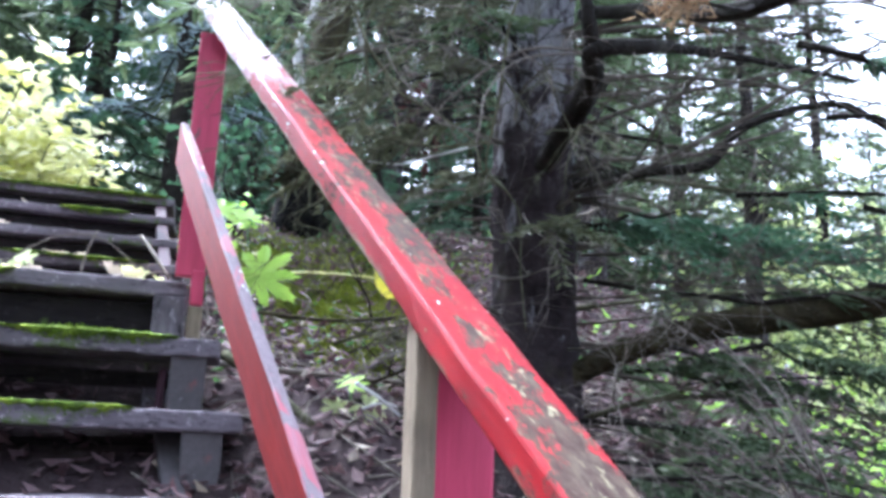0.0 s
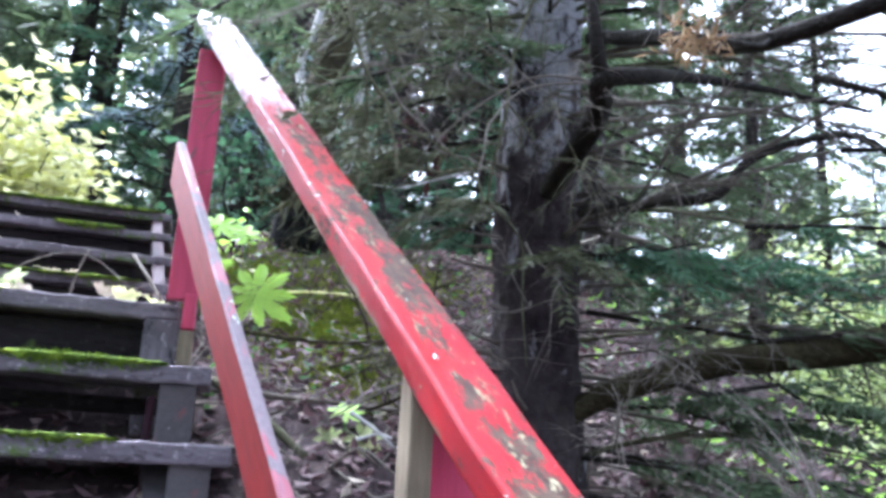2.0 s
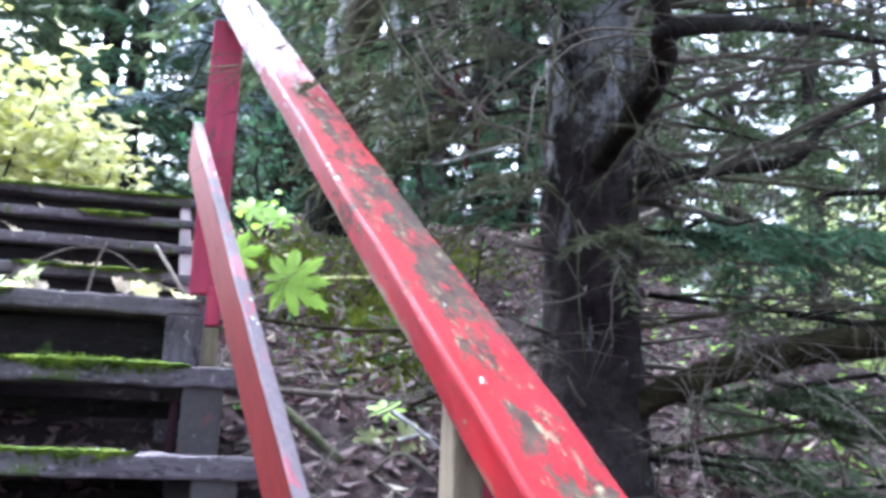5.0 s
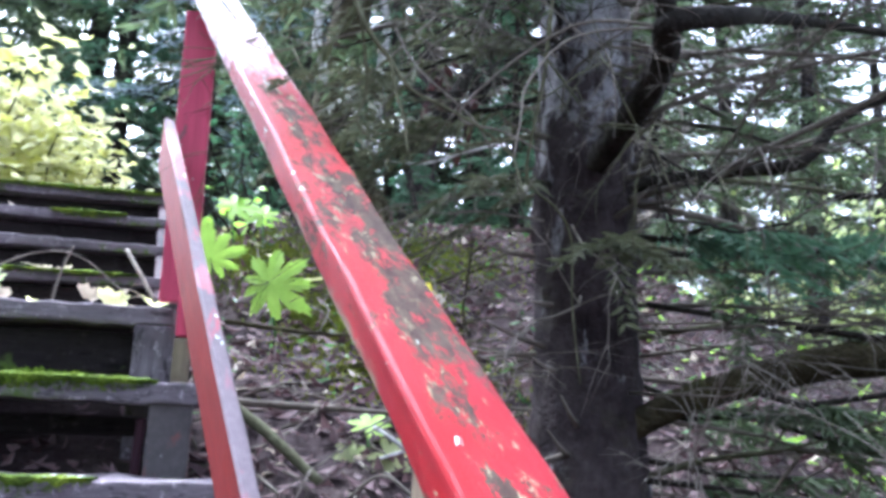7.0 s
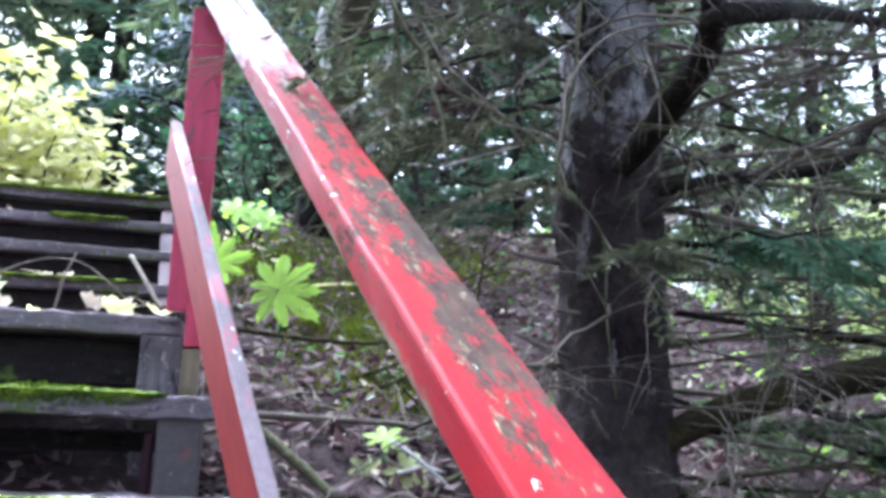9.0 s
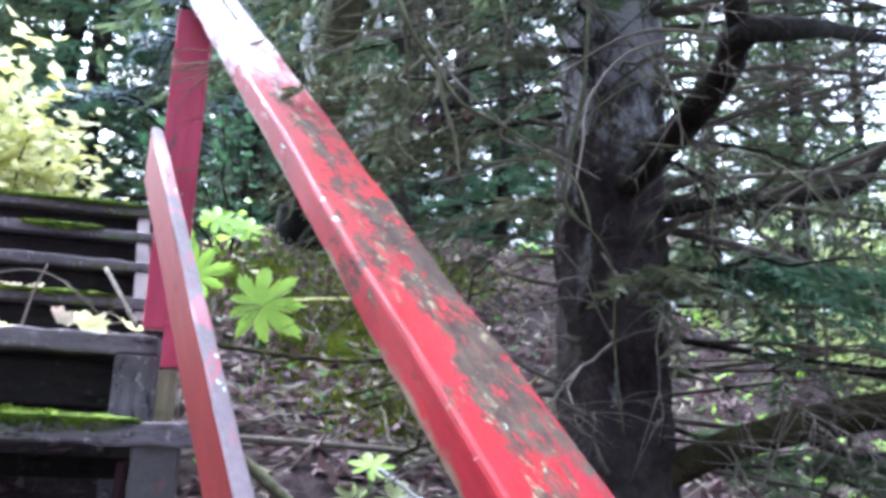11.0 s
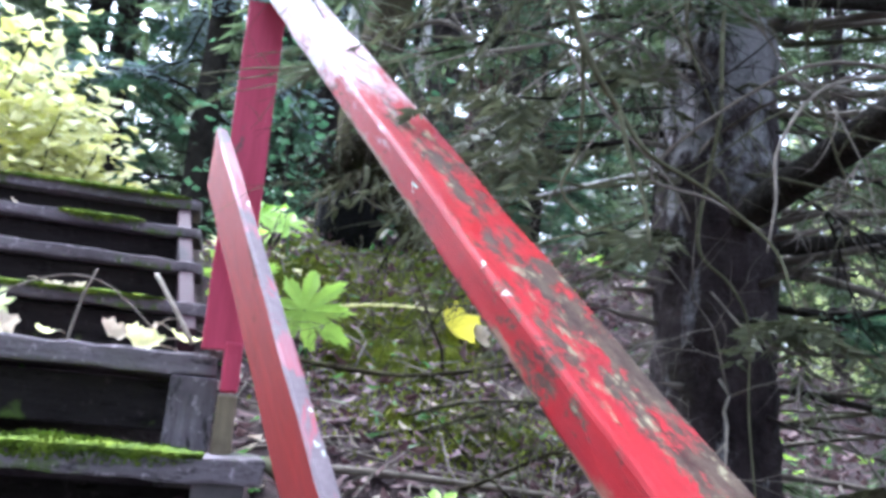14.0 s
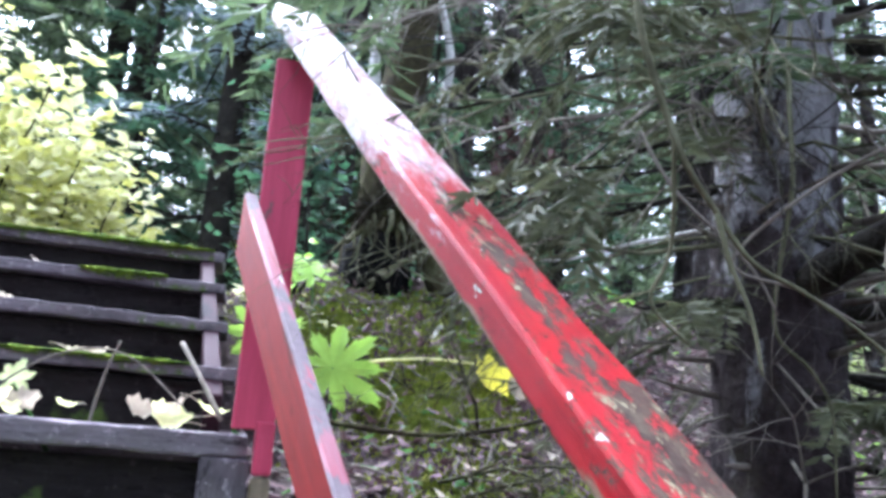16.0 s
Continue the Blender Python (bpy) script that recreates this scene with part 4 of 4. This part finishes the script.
geo.tube([(-0.07, -0.07, -0.15), (-0.07, -0.08, 0.03), (-0.07, -0.07, 0.11), (-0.08, -0.02, 0.2)], [0.17, 0.165, 0.13, 0.06], 16, 0.22, rng)
geo.v = [v + np.array([[0.09 * noise.noise(p * 8), 0.06 * noise.noise(p * 8 + Vector((5, 0, 0))), 0.09 * noise.noise(p * 9 + Vector((0, 5, 0)))] for p in (Vector(q) for q in v)]) for v in geo.v]
geo.put("hollow", HOLE_SHADE, old, "black lump painted as the shade of the hollow")
for k in range(16):
    x = -0.3 + 0.42 * k / 15 + rng.uniform(-0.02, 0.02)
    top = Vector((x * 0.6, -0.16 + rng.uniform(-0.02, 0.02), 0.3 - abs(x + 0.07) * 0.5))
    geo = Geo()
    geo.tube(wander(top, (x, -0.27, top.z - rng.uniform(0.1, 0.26)), 4, 0.06, rng), [0.02, 0.014, 0.009, 0.006, 0.003], 5, 0.2, rng)
    geo.put("root", BARK_MOSS if k % 3 else TWIG_MOSS, old, "root hanging over the hollow")
cap = Geo()
for k in range(1500):
    x, z = rng.gauss(-0.07, 0.11), abs(rng.gauss(0, 0.09))
    p = Vector((x, -0.17 + 0.12 * z, 0.24 + z - abs(x + 0.07) * 0.35))
    d = Vector((rng.gauss(0, 0.5), rng.gauss(-0.7, 0.3), rng.gauss(-0.6, 0.4)))
    cap.blade(p, d, d.cross(Vector((rng.gauss(0, 1), 0.3, 0.4))), 0.045 * rng.uniform(0.5, 1.4), 0.016)
cap.put("moss_cap", BARK_MOSS, old, "dull olive moss over the hollow", smooth=False)
for pts, r0, r1, mat, lab in [
    ([(0.72, 4.95, 3.25), (0.64, 4.95, 3.5), (0.61, 4.95, 3.72), (0.68, 4.95, 3.95), (0.72, 5.0, 4.3)], 0.034, 0.022, PALEBARK, "pale peeling branch"),
    ([(0.92, 5.0, 3.0), (0.97, 4.95, 3.2), (0.98, 4.95, 3.5), (1.0, 4.97, 3.8), (0.9, 5.0, 4.2)], 0.03, 0.02, PALEBARK, "pale peeling branch"),
    ([(0.86, 4.9, 3.5), (1.02, 4.7, 3.1), (1.1, 4.6, 2.8), (1.14, 4.5, 2.55)], 0.03, 0.012, BARK_DARK, "dark drooping branch"),
    ([(1.04, 4.6, 2.86), (1.18, 4.55, 3.02), (1.32, 4.55, 3.2), (1.4, 4.6, 3.5), (1.2, 4.8, 4.0)], 0.045, 0.03, BARK_DARK, "thick dark branch"),
    ([(0.85, 5.0, 3.7), (1.1, 4.9, 3.75), (1.35, 4.8, 3.5), (1.5, 4.7, 3.1)], 0.02, 0.006, TWIG, "grey crooked branch"),
]:
    limb("branch", pts, r0, r1, mat, old, lab, 7, o0)
for k in range(9):
    geo = Geo()
    dead_twigs(geo, Vector((rng.uniform(-0.1, 0.5), rng.uniform(-0.3, 0.1), rng.uniform(0.9, 2.0))), (rng.uniform(-0.3, 1), rng.uniform(-0.8, 0.1), rng.uniform(-0.5, 0.3)), rng.uniform(0.6, 1.0), rng, 2, 0.009)
    geo.put("dry_branch", TWIG, old, "dry grey branch with fine twigs")


# ---- leafy shrubs ----
def shrub(name, label, at, size, count, leaf, material, seed, stems=9, aim=(0, 0)):
    rg = random.Random(seed)
    t = thing(name, label, "shrub", (at[0], at[1], hill(at[0], at[1])))
    z0 = at[2] - t.location.z
    st, lf = Geo(), Geo()
    ends = []
    for k in range(stems):
        e = Vector((rg.gauss(0, 0.42) * size[0], rg.gauss(0, 0.4) * size[1], z0 + rg.uniform(-0.5, 0.5) * size[2]))
        pts = wander((rg.uniform(-0.1, 0.1), rg.uniform(-0.1, 0.1), -0.1), e, 6, 0.04, rg)
        st.tube(pts, [0.014 * (1 - 0.12 * i) for i in range(7)], 4)
        ends += pts[3:]
    for k in range(count):
        c = rg.choice(ends)
        p = c + Vector((rg.gauss(0, 0.24) * size[0], rg.gauss(0, 0.24) * size[1], rg.gauss(0, 0.2) * size[2]))
        d = Vector((rg.gauss(aim[0], 1), rg.gauss(aim[1], 1), rg.uniform(-0.8, 0.15)))
        s = leaf * rg.uniform(0.6, 1.3)
        lf.blade(p, d, d.cross(Vector((rg.gauss(0, 0.35), rg.gauss(0, 0.35), 1))), s, s * 0.72)
    st.put("stem", BARK_DARK, t)
    lf.put("foliage", material, t, "", smooth=False)
    return t


shrub("maple_shrub", "maple shrub with pale yellow autumn leaves", (-1.6, 6.6, 3.4), (0.86, 0.6, 1.0), 3600, 0.115, LEAF_YELLOW, 31, 18)
shrub("maple_shrub", "low maple shrub with pale yellow autumn leaves", (-0.95, 6.1, 3.0), (0.75, 0.5, 0.6), 1700, 0.1, LEAF_YELLOW, 32, 12)
shrub("berry_bush", "green leafy bush behind the railing", (0.35, 5.6, 3.0), (0.7, 0.5, 1.0), 520, 0.07, LEAF_COOL, 33, 9)
shrub("berry_bush", "low green bush with light leaves", (0.3, 4.75, 2.5), (0.3, 0.3, 0.3), 60, 0.075, LEAF, 34, 6)
shrub("hazel_bush", "bright green bush at the edge of the wood", (4.9, 6.8, 2.0), (1.0, 0.9, 1.9), 1300, 0.08, LEAF_SUN, 35, 12)
shrub("herb_bush", "low yellow-green leafy undergrowth", (3.3, 2.9, 1.25), (0.9, 0.8, 0.6), 900, 0.06, LEAF, 38, 10)
shrub("herb_bush", "low yellow-green leafy undergrowth", (4.2, 4.2, 1.6), (1.0, 0.9, 0.8), 1000, 0.065, LEAF_SUN, 39, 10)
shrub("hazel_bush", "pale sunlit green bush at the edge of the wood", (6.3, 7.9, 2.8), (1.7, 1.4, 3.4), 3200, 0.11, LEAF_SUN, 37, 14)
shrub("hazel_bush", "pale sunlit green bush beyond the trees", (8.4, 9.6, 3.2), (2.2, 1.8, 4.2), 3200, 0.15, LEAF_SUN, 36, 12)
shrub("hazel_bush", "sunlit green bush beyond the trees", (5.2, 9.8, 2.4), (1.6, 1.4, 2.0), 1800, 0.12, LEAF_SUN, 40, 12)


# ---- big palmate leaf beside the steps ----
def palmate(name, label, at, size, facing, material, turn=0.0, lobes=7, span=270):
    """One lobed leaf, its blade set square to facing, on a short stalk."""
    t = thing(name, label, "plant", at)
    n = Vector(facing).normalized()
    u = Vector((0, 0, 1))
    u = (u - n * u.dot(n)).normalized()
    s = u.cross(n)
    bm = bmesh.new()
    c = bm.verts.new((0, 0, 0))
    ring = []
    rg = random.Random(int(size * 1e4))
    for k in range(lobes):
        a0 = turn + radians(span * (k / (lobes - 1) - 0.5))
        le = size * (0.55 + 0.45 * math.cos((a0 - turn) * 0.55)) * rg.uniform(0.88, 1.1)
        for da, f in ((u, w * rg.uniform(0.92, 1.06)) for u, w in ((-0.39, 0.42), (-0.29, 0.74), (-0.24, 0.7), (-0.13, 0.92), (-0.06, 0.9), (0, 1.0), (0.07, 0.88), (0.14, 0.9), (0.24, 0.68), (0.29, 0.75), (0.39, 0.42))):
            a = a0 + da * radians(span / (lobes - 1)) / 0.785
            ring.append(bm.verts.new(s * math.sin(a) * le * f + u * math.cos(a) * le * f + n * (0.06 * size * abs(da) / 0.39 * f - 0.1 * size * f * f)))
    for a, b in zip(ring, ring[1:]):
        bm.faces.new((c, a, b))
    for face in bm.faces:
        face.smooth = True
    part("blade", bm, material, t)
    st = Geo()
    st.tube([(0, 0, 0), s * 0.1 * size - u * 0.6 * size - n * 0.1, s * 0.2 * size - u * 1.3 * size - n * 0.2], [0.004, 0.005, 0.006], 5)
    st.put("stalk", LEAF_MID, t)
    return t


F = (-0.12, -0.93, 0.3)
palmate("palmate_leaf", "large bright green lobed leaf", (0.455, 3.84, 2.035), 0.2, F, LEAF, 1.5, 9, 318)
palmate("palmate_leaf", "bright green lobed leaf behind the mid rail", (0.22, 3.9, 2.13), 0.17, (0.1, -0.95, 0.2), LEAF, -0.2, 9, 310)
palmate("palmate_leaf", "light green lobed leaf up the bank", (0.26, 4.5, 2.5), 0.13, (0, -0.8, 0.6), LEAF, 0.8)
palmate("palmate_leaf", "light green lobed leaf up the bank", (0.4, 4.55, 2.48), 0.12, (0, -0.7, 0.6), LEAF, -0.6)
limbs = thing("leaf_stalk", "long pale green leaf stalk", "stalk", (0.6, 4.15, 2.1))
limb("stem", [(0.5, 3.86, 2.05), (0.66, 3.95, 2.09), (0.85, 4.05, 2.12), (1.02, 4.08, 2.12)], 0.006, 0.005, LEAF_YELLOW, limbs, "", 5, (0.6, 4.15, 2.1))


# ---- forest floor ----
def litter(name, label, count, area, size, material, seed, lift=0.012, narrow=0.55):
    rg = random.Random(seed)
    geo = Geo()
    for k in range(count):
        x, y = rg.uniform(area[0], area[1]), rg.uniform(area[2], area[3])
        d = Vector((rg.gauss(0, 1), rg.gauss(0, 1), rg.gauss(0.15, 0.35)))
        s = size * rg.uniform(0.5, 1.4)
        geo.blade((x, y, hill(x, y) + lift + rg.uniform(0, 0.015)), d, d.cross(Vector((rg.gauss(0, 0.4), rg.gauss(0, 0.4), 1))), s, s * narrow, 0.3)
    return tagged(geo.put(name, material, smooth=False), label, "litter", kind="stuff")


litter("leaf_litter", "dead brown leaves scattered on the bank", 5200, (0.15, 2.6, 1.2, 5.2), 0.055, LEAF_BROWN, 41)
litter("leaf_litter", "dead brown leaves under the spruce boughs", 4200, (2.3, 6.0, 0.8, 6.0), 0.06, LEAF_BROWN, 47)
litter("ground_herbs", "low yellow-green herbs under the spruce boughs", 800, (1.9, 6.0, 1.0, 6.0), 0.07, LEAF, 48, 0.05, 0.4)
litter("leaf_litter", "pale dry leaves scattered on the bank", 420, (0.15, 2.4, 1.2, 5.2), 0.05, LEAF_PALE, 42)
litter("leaf_litter", "dead leaves under the old steps", 900, (-1.2, 0.5, 1.6, 2.9), 0.05, LEAF_BROWN, 43)
litter("leaf_litter", "dead leaves thinly strewn over the forest floor", 9000, (-6, 7, -4, 9), 0.06, LEAF_BROWN, 46)
litter("ground_herbs", "low green herbs along the bank", 380, (0.15, 2.6, 3.0, 5.4), 0.05, LEAF_MID, 44, 0.03, 0.4)
litter("leaf_litter", "fallen yellow leaves on the flat above the steps", 1500, (-3.0, 0.6, 4.4, 8.0), 0.07, LEAF_YELLOW, 45)
geo = Geo()
for k in range(420):
    x, y = rng.uniform(0.2, 2.4), rng.uniform(1.3, 5.0)
    a = rng.uniform(0, math.pi)
    le = rng.uniform(0.08, 0.4)
    d = Vector((math.cos(a) * le, math.sin(a) * le, 0))
    e = Vector((x, y, 0)) + d
    geo.tube(wander((x, y, hill(x, y) + 0.015), (e.x, e.y, hill(e.x, e.y) + rng.uniform(0.01, 0.05)), 3, 0.05, rng), [0.005, 0.004, 0.003, 0.002], 4)
tagged(geo.put("fallen_twigs", TWIG), "thin dry twigs lying on the bank", "twigs", kind="stuff")


def stick(label, pts, r0, r1, material, cat="stick"):
    t = thing("stick", label, cat, pts[0])
    limb("wood", pts, r0, r1, material, t, "", 7, pts[0])


stick("broken pale stick leaning on the landing", [(0.135, 2.98, 1.82), (0.07, 3.08, 1.92), (0.015, 3.185, 2.0)], 0.006, 0.007, TWIG)
stick("pale mossy stick lying down the bank", [(0.33, 2.85, 1.57), (0.46, 2.76, 1.48), (0.6, 2.66, 1.36)], 0.017, 0.012, TWIG_MOSS)
stick("grey fallen branch lying across the bank", [(0.25, 3.0, 1.56), (0.7, 3.1, 1.55), (1.1, 3.05, 1.53)], 0.012, 0.008, TWIG)
stick("mossy fallen branch below the old tree", [(0.3, 3.75, 1.87), (0.8, 3.7, 1.84), (1.3, 3.9, 1.95)], 0.01, 0.007, BARK_MOSS)
stick("thin pale twig among the bank litter", [(0.66, 2.6, 1.33), (0.73, 2.52, 1.39), (0.81, 2.44, 1.33)], 0.005, 0.003, TWIG)
for at, size, facing, turn, mat, lab in [
    ((0.73, 2.84, 1.5), 0.075, (-0.2, -0.6, 0.8), 0.5, LEAF, "small bright green plant on the bank"),
    ((0.78, 2.8, 1.43), 0.085, (-0.1, -0.8, 0.5), 2.2, LEAF_SUN, "pale wilted leaf of a small plant on the bank"),
    ((0.7, 2.86, 1.42), 0.06, (0.1, -0.8, 0.5), -0.8, LEAF_SUN, "pale wilted leaf of a small plant on the bank"),
]:
    palmate("seedling", lab, at, size, facing, mat, turn)
stick("thin pale broken twig on the bank", [(0.74, 2.78, 1.5), (0.8, 2.74, 1.46), (0.87, 2.7, 1.4)], 0.007, 0.004, PALEBARK)
stick("thin pale broken twig on the bank", [(0.76, 2.77, 1.42), (0.82, 2.74, 1.44), (0.86, 2.72, 1.43)], 0.005, 0.003, PALEBARK)


def moss_strip(x0, x1, y, z, depth, seed, thick=0.022, front=0.02, parent=None, name="moss_cushion", label="bright green moss growing on a step", dens=3200):
    """A cushion of moss along the front of a board: a lumpy base with many short upright shoots."""
    rg = random.Random(seed)
    geo = Geo()
    nx = max(6, int((x1 - x0) / 0.012))
    prof = [(-0.002, -front, 0.0), (-0.006, -front * 0.5, 0.4), (-0.007, 0.0, 0.75), (0.004, thick * 0.6, 1.0), (depth * 0.35, thick * 0.7, 1.0), (depth, -0.004, 0.2)]
    grid = []
    for i in range(nx + 1):
        x = x0 + (x1 - x0) * i / nx
        edge = min(1, (x - x0) / 0.06 + 0.02, (x1 - x) / 0.06 + 0.02)
        lump = 0.45 + 0.9 * max(0, noise.noise((x * 9, y * 9, seed)) + 0.35)
        for dy, dz, k in prof:
            grid.append((x, y + dy - 0.008 * edge * k * rg.random(), z + (dz * lump * (0.35 + 1.3 * abs(noise.noise((x * 26, y, seed + 7)))) if dz > 0 else dz * (0.1 + lump * 0.5 + 1.3 * abs(noise.noise((x * 34, y, seed + 3))))) * edge + 0.004 * rg.random() * k))
    m = len(prof)
    geo.add(grid, [(i * m + k, (i + 1) * m + k, (i + 1) * m + k + 1, i * m + k + 1) for i in range(nx) for k in range(m - 1)])
    n = int((x1 - x0) * dens)
    for k in range(n):
        x = rg.uniform(x0, x1)
        edge = min(1, (x - x0) / 0.08, (x1 - x) / 0.08)
        h = thick * edge * (0.5 + 0.9 * max(0, noise.noise((x * 9, y * 9, seed)) + 0.35))
        v = rg.uniform(0, depth)
        p = Vector((x, y + v - 0.004, z - 0.004))
        if rg.random() < 0.35:
            p = Vector((x, y - 0.003, z - rg.uniform(0, front) * (0.4 + edge)))
            d = Vector((rg.gauss(0, 0.5), -1, rg.uniform(-0.6, 0.6)))
            h *= 0.6
        else:
            d = Vector((rg.gauss(0, 0.35), rg.gauss(-0.2, 0.35), 1))
        geo.blade(p, d, d.cross(Vector((rg.gauss(0, 1), rg.gauss(0, 1), 0.1))), max(h, 0.005) * rg.uniform(0.7, 1.3), 0.009)
    return tagged(geo.put(name, MOSS, smooth=False), label, "moss", kind="stuff")


moss_strip(-0.62, -0.3, 2.389, 1.375, 0.12, 51, 0.012)
moss_strip(-0.28, 0.12, 2.389, 1.374, 0.08, 52, 0.01)
moss_strip(-0.24, 0.2, 2.632, 1.586, 0.14, 53, 0.02, 0.02)
moss_strip(-0.75, -0.24, 2.632, 1.587, 0.14, 54, 0.014)
moss_strip(-0.95, -0.4, LAND_Y, LAND_Z, 0.14, 55, 0.012, 0.026, label="moss growing over the edge of the landing")
moss_strip(-0.62, -0.3, LAND_Y, LAND_Z - 0.002, 0.05, 59, 0.006, 0.03, label="thin dark moss on the edge of the landing")
moss_strip(-0.42, -0.13, 4.03, 2.309, 0.12, 56, 0.016)
moss_strip(-0.95, 0.0, 4.29, 2.473, 0.16, 57, 0.014, 0.01)
moss_strip(-0.5, 0.02, 3.5, 1.977, 0.1, 58, 0.01, 0.01)
rg = random.Random(61)
geo = Geo()
for k in range(9000):
    x, y = rg.gauss(0.86, 0.15), rg.gauss(4.05, 0.16)
    d = Vector((rg.gauss(0, 0.4), rg.gauss(-0.2, 0.4), 1))
    geo.blade((x, y, hill(x, y) + 0.008), d, (rg.gauss(0, 1), rg.gauss(0, 1), 0), 0.018 * rg.uniform(0.6, 1.4), 0.014)
tagged(geo.put("moss_patch", MOSS_BANK, smooth=False), "yellow-green moss patch on the bank", "moss", kind="stuff")

for cx, cy, sx, sy, n in ((0.42, 4.5, 0.13, 0.16, 3600), (1.15, 4.6, 0.25, 0.14, 3800), (0.95, 3.4, 0.2, 0.12, 1600)):
    geo = Geo()
    for k in range(n):
        x, y = rg.gauss(cx, sx), rg.gauss(cy, sy)
        d = Vector((rg.gauss(0, 0.5), rg.gauss(-0.2, 0.5), 1))
        geo.blade((x, y, hill(x, y) + 0.006), d, (rg.gauss(0, 1), rg.gauss(0, 1), 0), 0.022 * rg.uniform(0.5, 1.6), 0.013)
    tagged(geo.put("moss_patch", MOSS_BANK, smooth=False), "thin olive-green moss on the bank below the old tree", "moss", kind="stuff")

# pale leaves caught on the landing
def curled_leaf(label, at, size, turn, tilt, material):
    """A single dry leaf: an oval blade, cupped along its rib, with its stalk."""
    t = thing("fallen_leaf", label, "leaf", at, "leaves on the landing")
    bm = bmesh.new()
    rows = []
    for i in range(7):
        f = i / 6
        w = 0.34 * math.sin(math.pi * min(0.97, f + 0.04)) ** 0.7 * (1 + 0.25 * (-1) ** i)
        rows.append([bm.verts.new((size * (f - 0.5), size * w * s, size * (0.25 * (2 * f - 1) ** 2 + 0.5 * w * s * s * 0.8))) for s in (-1, -0.5, 0, 0.5, 1)])
    for a, b in zip(rows, rows[1:]):
        for k in range(4):
            bm.faces.new((a[k], a[k + 1], b[k + 1], b[k]))
    part("blade", bm, material, t)
    st = Geo()
    st.tube([(size * 0.45, 0, size * 0.2), (size * 0.8, 0, size * 0.3), (size * 1.1, 0.1 * size, size * 0.25)], [0.0018, 0.0015, 0.0012], 4)
    st.put("stalk", LEAF_PALE, t)
    t.rotation_euler = (tilt, 0.3 * math.sin(turn * 3), turn)


rg = random.Random(71)
for k in range(36):
    x = rg.uniform(-0.95, -0.2) if k < 30 else rg.uniform(-0.12, 0.12)
    y = LAND_Y + rg.uniform(0.05, 0.4)
    curled_leaf("pale yellowish leaf lying on the landing" if k % 3 else "dry whitish leaf lying on the landing", (x, y, LAND_Z + 0.008 + rg.uniform(0, 0.04)), rg.uniform(0.05, 0.105), rg.uniform(0, 6.28), rg.uniform(-0.4, 1.2), LEAF_YELLOW if k % 3 else LEAF_PALE)
for k in range(5):
    y, z, r, th = UPPER[k % 4]
    curled_leaf("dry whitish leaf lying on a step", (rg.uniform(-0.7, -0.1), y + 0.06, z + 0.008), 0.06, rg.uniform(0, 6), 0.2, LEAF_PALE)
for k in range(22):
    at = (rg.uniform(-0.85, -0.3), LAND_Y + rg.uniform(0.14, 0.42), LAND_Z + rg.uniform(0.035, 0.1))
    palmate("seedling", "pale yellow-green seedling growing on the landing", at, rg.uniform(0.04, 0.075), (rg.gauss(0, 0.4), -0.7, rg.uniform(0.3, 0.9)), LEAF if k % 3 == 1 else LEAF_SUN, rg.uniform(-1, 1), 5, 220)
stick("short pale twig standing on the landing", [(-0.15, 3.04, 1.78), (-0.135, 3.06, 1.9), (-0.115, 3.08, 1.98)], 0.004, 0.003, TWIG)
stick("thin arched twig on the landing", [(-0.4, 3.0, 1.8), (-0.25, 3.05, 1.93), (-0.1, 3.06, 1.95), (0.06, 3.03, 1.83)], 0.003, 0.002, TWIG)
curled_leaf("curled clear yellow leaf on the mossy bank", (1.03, 4.03, 2.06), 0.24, 1.9, 0.9, LEAF_GOLD)
curled_leaf("curled pale brown leaf on the mossy bank", (1.12, 4.0, 2.03), 0.2, 1.2, 1.0, LEAF_PALE)
geo = Geo()
for k in range(80):
    c = Vector(((1.2, 4.55, 3.12), (1.38, 4.56, 3.08), (1.27, 4.55, 3.22))[k % 3]) + Vector((rg.gauss(0, 0.05), rg.gauss(0, 0.05), rg.gauss(0, 0.08)))
    d = Vector((rg.gauss(0, 0.6), rg.gauss(0, 0.6), -1))
    geo.blade(c - o0, d, d.cross(Vector((rg.gauss(0, 1), rg.gauss(0, 1), 0.2))), 0.09, 0.045, 0.3)
geo.put("dead_leaves", LEAF_DARK, old, "withered dark reddish leaves still hanging", smooth=False)
bm = bmesh.new()
bmesh.ops.create_grid(bm, x_segments=8, y_segments=4, size=0.5)
for v in bm.verts:
    v.co = Vector((0.09 * v.co.x * (1 + 0.35 * noise.noise(v.co * 3)), 0.045 * v.co.y * (1 + 0.5 * noise.noise(v.co * 4 + Vector((3, 0, 0)))), 0.004 + 0.003 * noise.noise(v.co * 6)))
lichen = part("lichen_patch", bm, PALEBARK, None)
lichen.location = (0.06, 2.412, 1.374)
tagged(lichen, "white lichen crust on a grey step", "lichen")
